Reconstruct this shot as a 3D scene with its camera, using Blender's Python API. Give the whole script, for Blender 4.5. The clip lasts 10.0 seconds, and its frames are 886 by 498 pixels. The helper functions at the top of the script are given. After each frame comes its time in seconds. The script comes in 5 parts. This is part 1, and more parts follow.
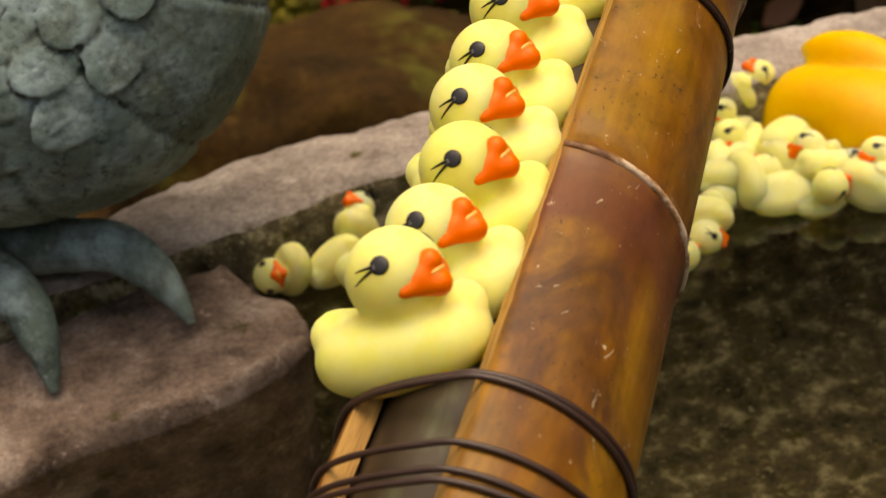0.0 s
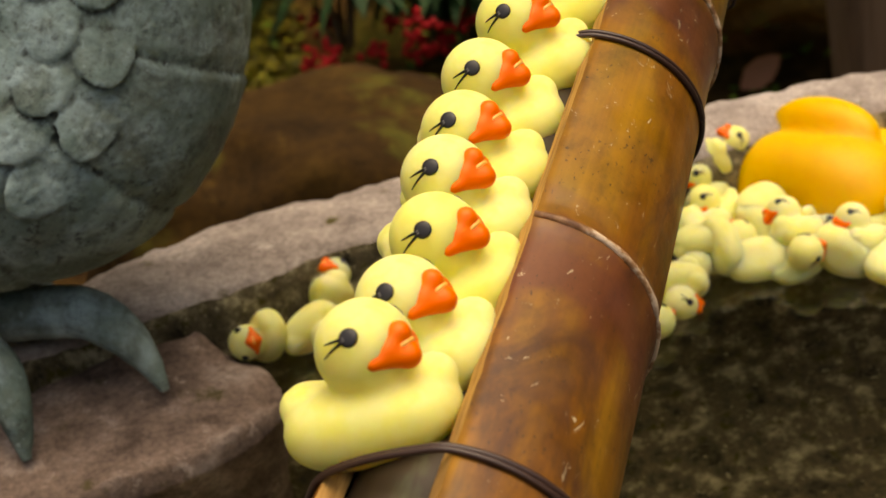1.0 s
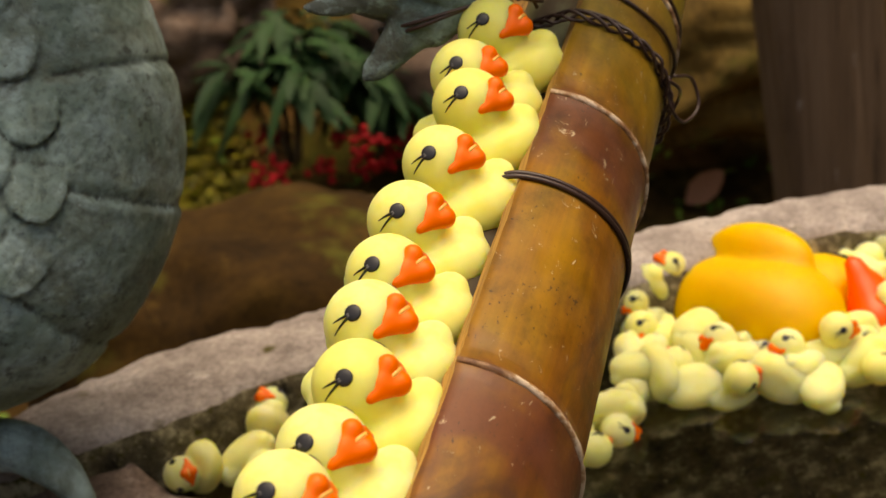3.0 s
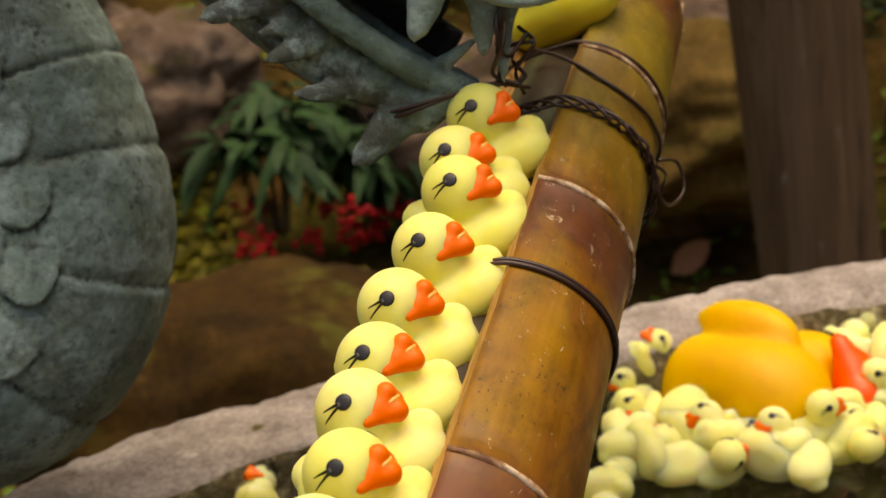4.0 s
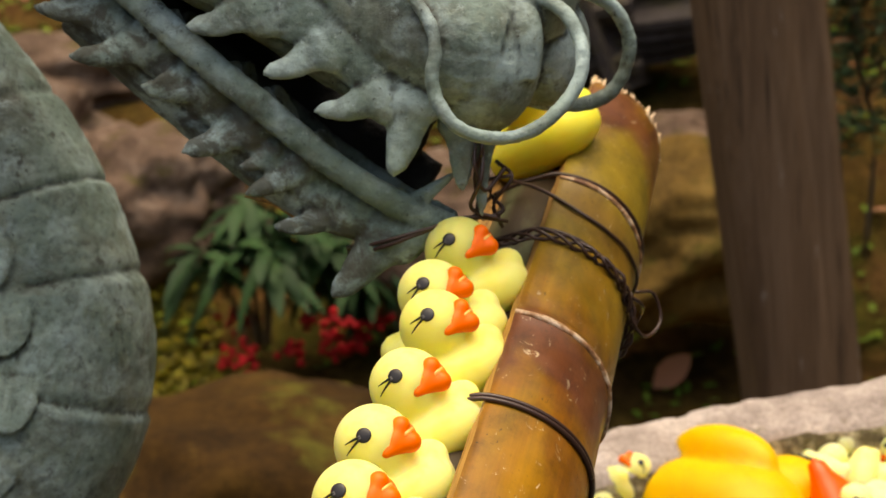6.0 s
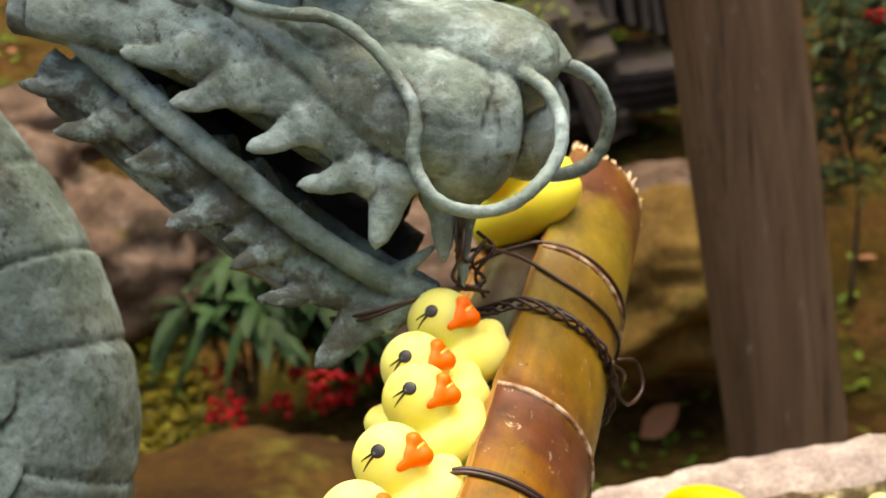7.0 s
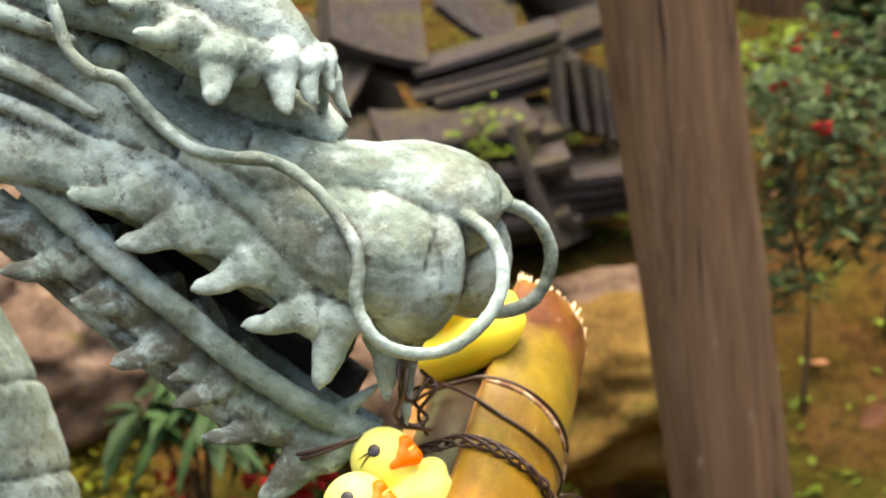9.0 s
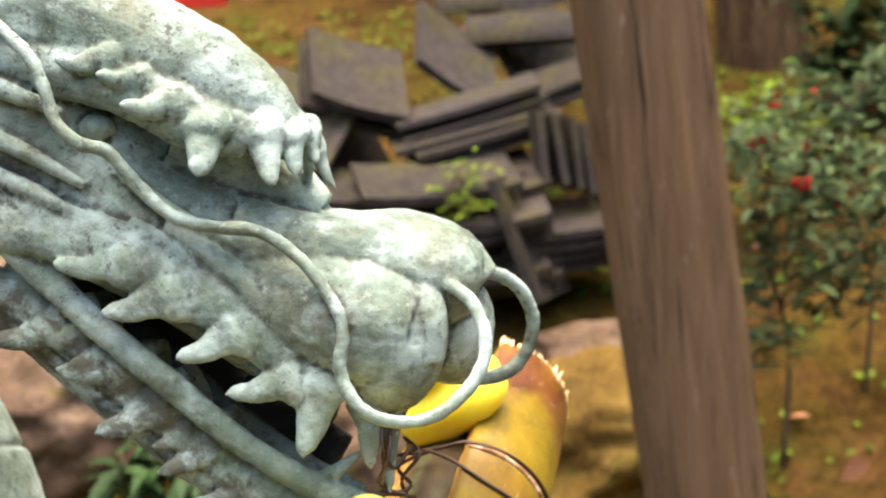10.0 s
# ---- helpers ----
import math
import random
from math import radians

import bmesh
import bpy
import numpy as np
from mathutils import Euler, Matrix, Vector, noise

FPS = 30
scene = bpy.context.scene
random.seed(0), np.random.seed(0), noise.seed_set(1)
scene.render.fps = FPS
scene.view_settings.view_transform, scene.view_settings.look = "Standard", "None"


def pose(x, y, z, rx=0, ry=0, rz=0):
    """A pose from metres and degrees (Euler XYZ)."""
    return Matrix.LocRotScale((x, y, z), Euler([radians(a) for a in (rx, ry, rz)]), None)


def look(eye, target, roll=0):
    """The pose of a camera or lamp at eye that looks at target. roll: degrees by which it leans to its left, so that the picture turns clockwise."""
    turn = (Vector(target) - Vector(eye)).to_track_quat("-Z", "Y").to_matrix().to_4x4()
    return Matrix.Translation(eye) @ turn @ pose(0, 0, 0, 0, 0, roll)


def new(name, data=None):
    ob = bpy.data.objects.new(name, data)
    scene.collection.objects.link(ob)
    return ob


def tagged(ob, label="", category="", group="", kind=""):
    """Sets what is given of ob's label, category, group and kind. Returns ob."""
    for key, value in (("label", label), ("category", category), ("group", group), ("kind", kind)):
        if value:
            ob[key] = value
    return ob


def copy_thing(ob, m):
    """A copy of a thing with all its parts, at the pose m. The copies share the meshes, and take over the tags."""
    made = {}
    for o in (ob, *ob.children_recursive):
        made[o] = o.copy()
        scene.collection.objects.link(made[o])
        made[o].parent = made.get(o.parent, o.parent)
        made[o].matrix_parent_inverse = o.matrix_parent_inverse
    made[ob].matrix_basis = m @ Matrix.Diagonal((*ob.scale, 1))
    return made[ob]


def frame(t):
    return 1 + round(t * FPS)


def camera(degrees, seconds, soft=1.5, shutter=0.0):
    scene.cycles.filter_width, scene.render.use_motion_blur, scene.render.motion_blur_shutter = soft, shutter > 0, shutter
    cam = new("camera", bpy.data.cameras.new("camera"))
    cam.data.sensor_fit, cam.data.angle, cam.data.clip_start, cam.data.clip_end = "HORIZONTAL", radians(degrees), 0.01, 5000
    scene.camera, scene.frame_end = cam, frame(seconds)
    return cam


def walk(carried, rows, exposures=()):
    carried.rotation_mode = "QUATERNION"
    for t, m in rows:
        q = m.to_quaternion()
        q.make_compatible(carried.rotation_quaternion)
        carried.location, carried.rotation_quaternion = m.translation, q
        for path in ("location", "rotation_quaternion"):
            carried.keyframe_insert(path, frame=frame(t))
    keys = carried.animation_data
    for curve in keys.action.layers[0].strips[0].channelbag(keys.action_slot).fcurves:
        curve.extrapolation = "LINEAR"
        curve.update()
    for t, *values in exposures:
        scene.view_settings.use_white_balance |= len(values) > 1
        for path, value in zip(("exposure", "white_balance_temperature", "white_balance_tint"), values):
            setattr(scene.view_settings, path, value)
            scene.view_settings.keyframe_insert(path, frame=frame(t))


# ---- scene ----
cam = camera(29.00, 10.0)
ROWS = [
    (0.0, 0.0000, 0.0000, 1.3500, 57.748, 6.778, -4.259),
    (0.5, 0.0021, 0.0003, 1.3498, 57.893, 6.860, -4.188),
    (1.0, 0.0042, 0.0022, 1.3521, 59.692, 6.510, -4.795),
    (1.5, 0.0087, 0.0039, 1.3543, 60.271, 6.465, -5.359),
    (2.0, 0.0114, 0.0043, 1.3575, 61.098, 6.401, -5.581),
    (2.5, 0.0153, 0.0069, 1.3581, 61.852, 6.354, -5.833),
    (2.7, 0.0165, 0.0068, 1.3596, 62.343, 6.213, -6.013),
    (4.0, 0.0162, 0.0044, 1.3729, 65.191, 5.906, -6.706),
    (4.5, 0.0156, 0.0032, 1.3778, 66.152, 5.815, -6.781),
    (5.0, 0.0174, 0.0031, 1.3812, 67.069, 5.719, -6.825),
    (6.5, 0.0214, 0.0028, 1.3914, 69.322, 5.496, -7.315),
    (7.0, 0.0241, 0.0017, 1.3996, 70.021, 5.681, -7.581),
    (7.5, 0.0274, 0.0021, 1.4068, 70.874, 5.513, -7.752),
    (8.0, 0.0298, 0.0011, 1.4099, 71.682, 5.473, -8.064),
    (8.5, 0.0319, 0.0014, 1.4153, 72.347, 5.281, -8.389),
    (9.0, 0.0333, -0.0009, 1.4219, 72.950, 5.081, -8.808),
    (9.5, 0.0324, -0.0041, 1.4274, 73.763, 4.935, -9.152),
    (10.0, 0.0325, -0.0060, 1.4327, 74.516, 4.937, -9.431),
]
EXPOSURES = [(0.0, 0.75, 8800, 10), (2.5, 0.75, 8600, 10), (4.5, 0.68, 8500, 10), (6.5, 1.35, 8100, 10), (8.0, 2.0, 7950, 10), (10.0, 2.52, 7900, 10)]
# end of rows
walk(cam, [(t, pose(*row)) for t, *row in ROWS], EXPOSURES)
cam.data.dof.use_dof = True
cam.data.dof.focus_distance = 0.62
cam.data.dof.aperture_fstop = 19.0

# ---------------------------------------------------------------- light
world = bpy.data.worlds.new("sky")
scene.world = world
world.use_nodes = True
wn = world.node_tree.nodes
sky = wn.new("ShaderNodeTexSky")
sky.sky_type = "NISHITA"
sky.sun_disc = False
sky.sun_elevation = radians(82)
sky.sun_rotation = radians(45)
sky.air_density, sky.dust_density = 1.0, 4.0
wn["Background"].inputs["Strength"].default_value = 0.15
world.node_tree.links.new(sky.outputs[0], wn["Background"].inputs["Color"])
sun = new("sun", bpy.data.lights.new("sun", "SUN"))
sun.data.energy, sun.data.angle, sun.data.color = 1.15, radians(60), (1.0, 0.95, 0.86)
sun.matrix_world = look((0.5, 0.5, 6.2), (0, 0, 1))


# ---------------------------------------------------------------- materials
class Mat:
    """A small builder of node materials."""

    def __init__(self, name, rough=0.5, metal=0.0, **more):
        self.m = bpy.data.materials.new(name)
        self.m.use_nodes = True
        self.t = self.m.node_tree
        self.b = self.t.nodes["Principled BSDF"]
        self.b.inputs["Roughness"].default_value = rough
        self.b.inputs["Metallic"].default_value = metal
        for key, value in more.items():
            self.b.inputs[key.replace("_", " ")].default_value = value
        self.co = self.node("ShaderNodeTexCoord").outputs["Object"]

    def node(self, kind, **props):
        n = self.t.nodes.new(kind)
        for key, value in props.items():
            if key == "operation":
                n.operation = value
            elif key == "data_type":
                n.data_type = value
            elif key == "blend_type":
                n.blend_type = value
            elif key == "feature":
                n.feature = value
        return n

    def link(self, a, b):
        self.t.links.new(a, b)

    def scaled(self, sx=1.0, sy=1.0, sz=1.0, shift=0.0):
        mp = self.node("ShaderNodeMapping")
        mp.inputs["Scale"].default_value = (sx, sy, sz)
        mp.inputs["Location"].default_value = (shift, shift, shift)
        self.link(self.co, mp.inputs["Vector"])
        return mp.outputs[0]

    def noise(self, scale, detail=4.0, rough=0.6, co=None, distortion=0.0):
        n = self.node("ShaderNodeTexNoise")
        n.inputs["Scale"].default_value = scale
        n.inputs["Detail"].default_value = detail
        n.inputs["Roughness"].default_value = rough
        n.inputs["Distortion"].default_value = distortion
        self.link(co or self.co, n.inputs["Vector"])
        return n.outputs["Fac"]

    def cells(self, scale, co=None, feature="F1"):
        n = self.node("ShaderNodeTexVoronoi", feature=feature)
        n.inputs["Scale"].default_value = scale
        self.link(co or self.co, n.inputs["Vector"])
        return n.outputs["Distance"]

    def ramp(self, fac, stops):
        r = self.node("ShaderNodeValToRGB")
        e = r.color_ramp.elements
        while len(e) < len(stops):
            e.new(0.5)
        for k, (p, c) in enumerate(stops):
            e[k].position = p
            e[k].color = (c, c, c, 1) if isinstance(c, (int, float)) else (*c, 1)
        self.link(fac, r.inputs[0])
        return r.outputs[0]

    def mix(self, fac, a, b, kind="MIX"):
        n = self.node("ShaderNodeMix", data_type="RGBA", blend_type=kind)
        for sock, v in ((n.inputs["Factor"], fac), (n.inputs[6], a), (n.inputs[7], b)):
            if isinstance(v, (int, float)):
                sock.default_value = v
            elif isinstance(v, tuple):
                sock.default_value = (*v, 1)
            else:
                self.link(v, sock)
        return n.outputs[2]

    def shifted(self, value, by):
        n = self.node("ShaderNodeMath", operation="ADD")
        self.link(value, n.inputs[0])
        n.inputs[1].default_value = by
        return n.outputs[0]

    def random(self):
        return self.node("ShaderNodeObjectInfo").outputs["Random"]

    def island(self):
        return self.node("ShaderNodeNewGeometry").outputs["Random Per Island"]

    def colour(self, c):
        if isinstance(c, tuple):
            self.b.inputs["Base Color"].default_value = (*c, 1)
        else:
            self.link(c, self.b.inputs["Base Color"])
        return self

    def roughness(self, c):
        self.link(c, self.b.inputs["Roughness"])
        return self

    def bump(self, *heights):
        last = None
        for h, strength, dist in heights:
            n = self.node("ShaderNodeBump")
            n.inputs["Strength"].default_value = strength
            n.inputs["Distance"].default_value = dist
            self.link(h, n.inputs["Height"])
            if last:
                self.link(last, n.inputs["Normal"])
            last = n.outputs[0]
        self.link(last, self.b.inputs["Normal"])
        return self


def rubber(name, a, b, c):
    m = Mat(name, 0.55, Specular_IOR_Level=0.35, Subsurface_Weight=0.95, Subsurface_Scale=0.02)
    m.b.inputs["Subsurface Radius"].default_value = (1.0, 0.8, 0.25)
    base = m.mix(m.random(), a, b)
    m.colour(m.mix(m.ramp(m.noise(90, 3), [(0.45, 0.0), (0.8, 1.0)]), base, c))
    m.bump((m.noise(300, 2), 0.05, 0.001))
    return m.m


PALE = rubber("pale_yellow_rubber", (0.82, 0.775, 0.185), (0.84, 0.805, 0.30), (0.81, 0.745, 0.12))
# PALE rubber again, the sky's reflection on it put into the colour
PALER = rubber("washed_out_yellow_rubber", (0.84, 0.79, 0.27), (0.85, 0.81, 0.38), (0.82, 0.75, 0.20))
LEMON = rubber("lemon_rubber", (0.86, 0.78, 0.09), (0.86, 0.78, 0.09), (0.84, 0.72, 0.06))
GOLD = rubber("golden_rubber", (0.82, 0.46, 0.006), (0.82, 0.46, 0.006), (0.78, 0.41, 0.005))
BEAK = Mat("orange_paint", 0.45, Specular_IOR_Level=0.3, Subsurface_Weight=0.2, Subsurface_Scale=0.004).colour((1.0, 0.155, 0.002)).m
BEAK_LIGHT = Mat("light_orange_paint", 0.4).colour((0.95, 0.48, 0.10)).m
RED_BEAK = Mat("red_orange_paint", 0.4).colour((0.95, 0.10, 0.004)).m
BLACK = Mat("black_paint", 0.4).colour((0.012, 0.009, 0.008)).m


def bamboo_skin():
    m = Mat("bamboo_skin", 0.4)
    along = m.scaled(1, 0.16, 1)
    n = m.noise(34, 5, 0.6, along, 0.6)
    c = m.ramp(n, [(0.25, (0.17, 0.050, 0.004)), (0.42, (0.30, 0.110, 0.005)), (0.58, (0.38, 0.175, 0.007)), (0.75, (0.33, 0.185, 0.009))])
    streak = m.ramp(m.noise(260, 3, 0.6, m.scaled(1, 0.03, 1)), [(0.4, 0.75), (0.7, 1.0)])
    c = m.mix(0.8, c, streak, "MULTIPLY")
    blotch = m.ramp(m.noise(16, 5, 0.65, m.scaled(1, 0.5, 1, 4.0), 1.0), [(0.5, 0.0), (0.63, 1.0)])
    c = m.mix(blotch, c, m.mix(n, (0.06, 0.02, 0.007), (0.15, 0.055, 0.012)))
    # the far part is still green
    sep = m.node("ShaderNodeSeparateXYZ")
    m.link(m.co, sep.inputs[0])
    add = m.node("ShaderNodeMath", operation="ADD")
    m.link(sep.outputs[1], add.inputs[0])
    wob = m.node("ShaderNodeMath", operation="MULTIPLY")
    m.link(m.noise(22, 4), wob.inputs[0])
    wob.inputs[1].default_value = 0.24
    m.link(wob.outputs[0], add.inputs[1])
    green = m.ramp(add.outputs[0], [(0.42, 0.0), (0.56, 1.0), (0.64, 1.0), (0.68, 0.0)])
    c = m.mix(green, c, m.mix(n, (0.19, 0.105, 0.008), (0.33, 0.245, 0.018)))
    # reddish sheath scars beside the nodes
    for k, strong in ((0.153, 0.9), (0.334, 0.9), (0.461, 0.35), (0.575, 0.7)):
        off = m.node("ShaderNodeMath", operation="SUBTRACT")
        m.link(m.mix(0.92, m.noise(24, 4, 0.6), sep.outputs[1]), off.inputs[0])
        off.inputs[1].default_value = 0.92 * k + 0.04 - 0.018
        ab = m.node("ShaderNodeMath", operation="ABSOLUTE")
        m.link(off.outputs[0], ab.inputs[0])
        band = m.ramp(ab.outputs[0], [(0.010, strong), (0.022, 0.4 * strong), (0.032, 0.0)])
        c = m.mix(band, c, m.mix(n, (0.09, 0.022, 0.010), (0.20, 0.060, 0.022)))
    specks = m.ramp(m.noise(560, 3, 0.6, m.scaled(1, 0.55, 1, 5.0)), [(0.63, 0.0), (0.68, 0.9)])
    patchy = m.ramp(m.noise(26, 4, 0.6), [(0.44, 0.0), (0.58, 1.0)])
    c = m.mix(m.mix(1.0, specks, patchy, "MULTIPLY"), c, (0.055, 0.022, 0.008))
    scr = m.ramp(m.noise(150, 4, 0.7, m.scaled(0.5, 0.35, 1, 2.0), 2.0), [(0.645, 0.0), (0.685, 1.0)])
    c = m.mix(scr, c, (0.55, 0.42, 0.25))
    c = m.mix(1.0, c, m.ramp(m.noise(48, 6, 0.72, m.scaled(1, 0.6, 1, 1.0)), [(0.3, 0.42), (0.5, 0.8), (0.7, 1.0)]), "MULTIPLY")
    m.colour(c)
    m.roughness(m.ramp(m.noise(60, 4), [(0.3, 0.36), (0.7, 0.58)]))
    m.bump((m.noise(420, 3, 0.6, m.scaled(1, 0.04, 1)), 0.12, 0.001), (m.noise(40, 3), 0.08, 0.002))
    return m.m


BAMBOO = bamboo_skin()


def bamboo_cut():
    m = Mat("cut_bamboo", 0.7)
    f = m.noise(500, 4, 0.7, m.scaled(1, 0.05, 1))
    m.colour(m.ramp(f, [(0.3, (0.16, 0.07, 0.015)), (0.5, (0.40, 0.21, 0.05)), (0.7, (0.52, 0.31, 0.10))]))
    m.bump((f, 0.5, 0.001))
    return m.m


CUT = bamboo_cut()


def bamboo_inside():
    m = Mat("wet_bamboo_inside", 0.42, Specular_IOR_Level=0.3)
    n = m.noise(30, 5, 0.65, m.scaled(1, 0.3, 1))
    m.colour(m.ramp(n, [(0.3, (0.020, 0.012, 0.007)), (0.52, (0.045, 0.030, 0.016)), (0.68, (0.11, 0.13, 0.065))]))
    m.bump((m.noise(200, 3, 0.6, m.scaled(1, 0.1, 1)), 0.2, 0.001))
    return m.m


INSIDE = bamboo_inside()
FIBRE = Mat("pale_bamboo_fibre", 0.85)
FIBRE.colour(FIBRE.mix(FIBRE.island(), (0.62, 0.42, 0.22), (0.80, 0.62, 0.40)))
FIBRE = FIBRE.m
NODE_RING = Mat("bamboo_node", 0.6)
NODE_RING.colour(NODE_RING.ramp(NODE_RING.noise(120, 4), [(0.35, (0.13, 0.05, 0.018)), (0.48, (0.32, 0.17, 0.075)), (0.58, (0.62, 0.47, 0.32))]))
NODE_RING.bump((NODE_RING.noise(300, 3), 0.4, 0.001))
NODE_RING = NODE_RING.m
WIRE = Mat("brown_wire", 0.42).colour((0.045, 0.022, 0.015)).m


def bronze():
    m = Mat("verdigris_bronze", 0.6, 0.0, Specular_IOR_Level=0.3)
    big = m.noise(13, 6, 0.62)
    c = m.ramp(big, [(0.3, (0.055, 0.082, 0.070)), (0.42, (0.125, 0.18, 0.152)), (0.56, (0.20, 0.275, 0.24)), (0.72, (0.33, 0.42, 0.385))])
    warm = m.ramp(m.noise(21, 5, 0.6, m.scaled(1, 1, 1, 3.0)), [(0.50, 0.0), (0.68, 0.5)])
    c = m.mix(warm, c, (0.19, 0.19, 0.13))
    blue = m.ramp(m.noise(30, 5, 0.6, m.scaled(1, 1, 1, 9.0)), [(0.47, 0.0), (0.64, 0.8)])
    c = m.mix(blue, c, (0.38, 0.50, 0.495))
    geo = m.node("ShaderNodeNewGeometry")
    # hollows darkened by curvature: grime, plus crease shade put into the colour
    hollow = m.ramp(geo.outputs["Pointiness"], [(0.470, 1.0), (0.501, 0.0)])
    grime_shade = m.mix(1.0, hollow, m.ramp(m.noise(40, 4), [(0.3, 0.35), (0.6, 1.0)]), "MULTIPLY")
    c = m.mix(grime_shade, c, (0.03, 0.032, 0.026))
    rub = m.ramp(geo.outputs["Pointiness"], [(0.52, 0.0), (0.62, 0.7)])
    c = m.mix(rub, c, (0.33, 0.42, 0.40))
    dirt = m.ramp(m.noise(24, 7, 0.72, m.scaled(1, 1, 1, 6.0), 0.4), [(0.53, 0.0), (0.66, 0.75)])
    c = m.mix(dirt, c, m.mix(m.noise(60, 4), (0.04, 0.040, 0.030), (0.13, 0.14, 0.105)))
    pepper = m.ramp(m.noise(130, 7, 0.8, m.scaled(1, 1, 1, 15.0)), [(0.55, 0.0), (0.61, 0.8)])
    pepper = m.mix(1.0, pepper, m.ramp(m.noise(11, 5, 0.6, m.scaled(1, 1, 1, 21.0)), [(0.45, 0.0), (0.58, 1.0)]), "MULTIPLY")
    c = m.mix(pepper, c, (0.045, 0.043, 0.034))
    pits = m.ramp(m.noise(420, 4, 0.65), [(0.63, 0.0), (0.68, 0.8)])
    pits = m.mix(1.0, pits, m.ramp(m.noise(18, 4, 0.6, m.scaled(1, 1, 1, 11.0)), [(0.42, 0.05), (0.6, 1.0)]), "MULTIPLY")
    c = m.mix(pits, c, (0.035, 0.035, 0.028))
    c = m.mix(1.0, c, m.ramp(m.noise(75, 6, 0.75), [(0.3, 0.62), (0.48, 1.0), (0.68, 1.18)]), "MULTIPLY")
    spots = m.ramp(m.noise(140, 5, 0.7, m.scaled(1, 1, 1, 4.0)), [(0.60, 0.0), (0.68, 0.6)])
    c = m.mix(spots, c, (0.36, 0.46, 0.435))
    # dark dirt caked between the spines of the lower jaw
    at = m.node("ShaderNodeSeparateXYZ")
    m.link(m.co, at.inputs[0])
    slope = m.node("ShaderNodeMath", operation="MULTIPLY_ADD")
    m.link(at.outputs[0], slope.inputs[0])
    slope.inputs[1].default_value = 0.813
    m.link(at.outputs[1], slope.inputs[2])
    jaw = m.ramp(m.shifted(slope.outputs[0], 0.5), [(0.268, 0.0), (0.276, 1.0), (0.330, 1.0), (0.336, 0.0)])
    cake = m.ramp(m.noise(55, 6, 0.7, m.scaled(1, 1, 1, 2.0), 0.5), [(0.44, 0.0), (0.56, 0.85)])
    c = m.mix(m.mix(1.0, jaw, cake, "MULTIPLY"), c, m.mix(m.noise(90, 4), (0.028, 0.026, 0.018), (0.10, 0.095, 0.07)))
    # near-black on the mouth's inside: the gap's shade put into the colour
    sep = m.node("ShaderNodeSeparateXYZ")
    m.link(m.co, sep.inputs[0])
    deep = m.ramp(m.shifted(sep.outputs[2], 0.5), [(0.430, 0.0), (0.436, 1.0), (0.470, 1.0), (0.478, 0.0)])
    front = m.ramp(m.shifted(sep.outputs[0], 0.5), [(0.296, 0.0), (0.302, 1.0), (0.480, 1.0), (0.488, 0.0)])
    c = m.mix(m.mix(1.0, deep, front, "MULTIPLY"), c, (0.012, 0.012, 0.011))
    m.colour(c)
    m.roughness(m.ramp(m.noise(50, 4), [(0.3, 0.55), (0.7, 0.8)]))
    m.bump((m.noise(70, 6, 0.65), 0.6, 0.003), (m.noise(420, 4, 0.7), 0.5, 0.001))
    return m.m


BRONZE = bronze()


def stone(name, a, b, c, scale=1.0, moss=0.0):
    m = Mat(name, 0.9, Specular_IOR_Level=0.15)
    n = m.noise(9 * scale, 8, 0.68)
    col = m.ramp(n, [(0.3, a), (0.52, b), (0.72, c)])
    grit = m.ramp(m.noise(150 * scale, 4, 0.7), [(0.35, 0.55), (0.6, 1.0)])
    col = m.mix(0.85, col, grit, "MULTIPLY")
    white = m.ramp(m.noise(26 * scale, 6, 0.7, m.scaled(1, 1, 1, 5.0)), [(0.6, 0.0), (0.68, 0.6)])
    col = m.mix(white, col, c)
    if moss:
        g = m.ramp(m.noise(14 * scale, 6, 0.65, m.scaled(1, 1, 1, 2.0)), [(0.62 - 0.25 * moss, 0.0), (0.72 - 0.2 * moss, 1.0)])
        col = m.mix(g, col, m.mix(m.noise(60, 4), (0.03, 0.032, 0.006), (0.13, 0.105, 0.015)))
    m.colour(col)
    m.bump((m.noise(30 * scale, 6, 0.7), 0.5, 0.006), (m.noise(260 * scale, 4, 0.75), 0.7, 0.0015))
    return m.m


RIM_STONE = stone("rim_stone", (0.18, 0.145, 0.13), (0.45, 0.38, 0.335), (0.68, 0.60, 0.54), 2.2, 0.08)
WET_STONE = stone("wet_stone", (0.05, 0.033, 0.024), (0.30, 0.21, 0.16), (0.60, 0.48, 0.40), 2.2, 0.08)
BASIN_STONE = stone("basin_stone", (0.018, 0.015, 0.009), (0.19, 0.155, 0.088), (0.75, 0.66, 0.43), 7.0, 0.25)
BROWN_ROCK = stone("brown_rock", (0.035, 0.02, 0.012), (0.16, 0.105, 0.072), (0.36, 0.27, 0.205), 0.8, 0.2)
ORANGE_MOSS = stone("orange_mossy_rock", (0.06, 0.034, 0.01), (0.16, 0.095, 0.022), (0.28, 0.19, 0.06), 0.7, 0.3)
MOSSY_ROCK = stone("mossy_rock", (0.014, 0.007, 0.002), (0.055, 0.027, 0.005), (0.11, 0.06, 0.012), 0.7, 0.25)


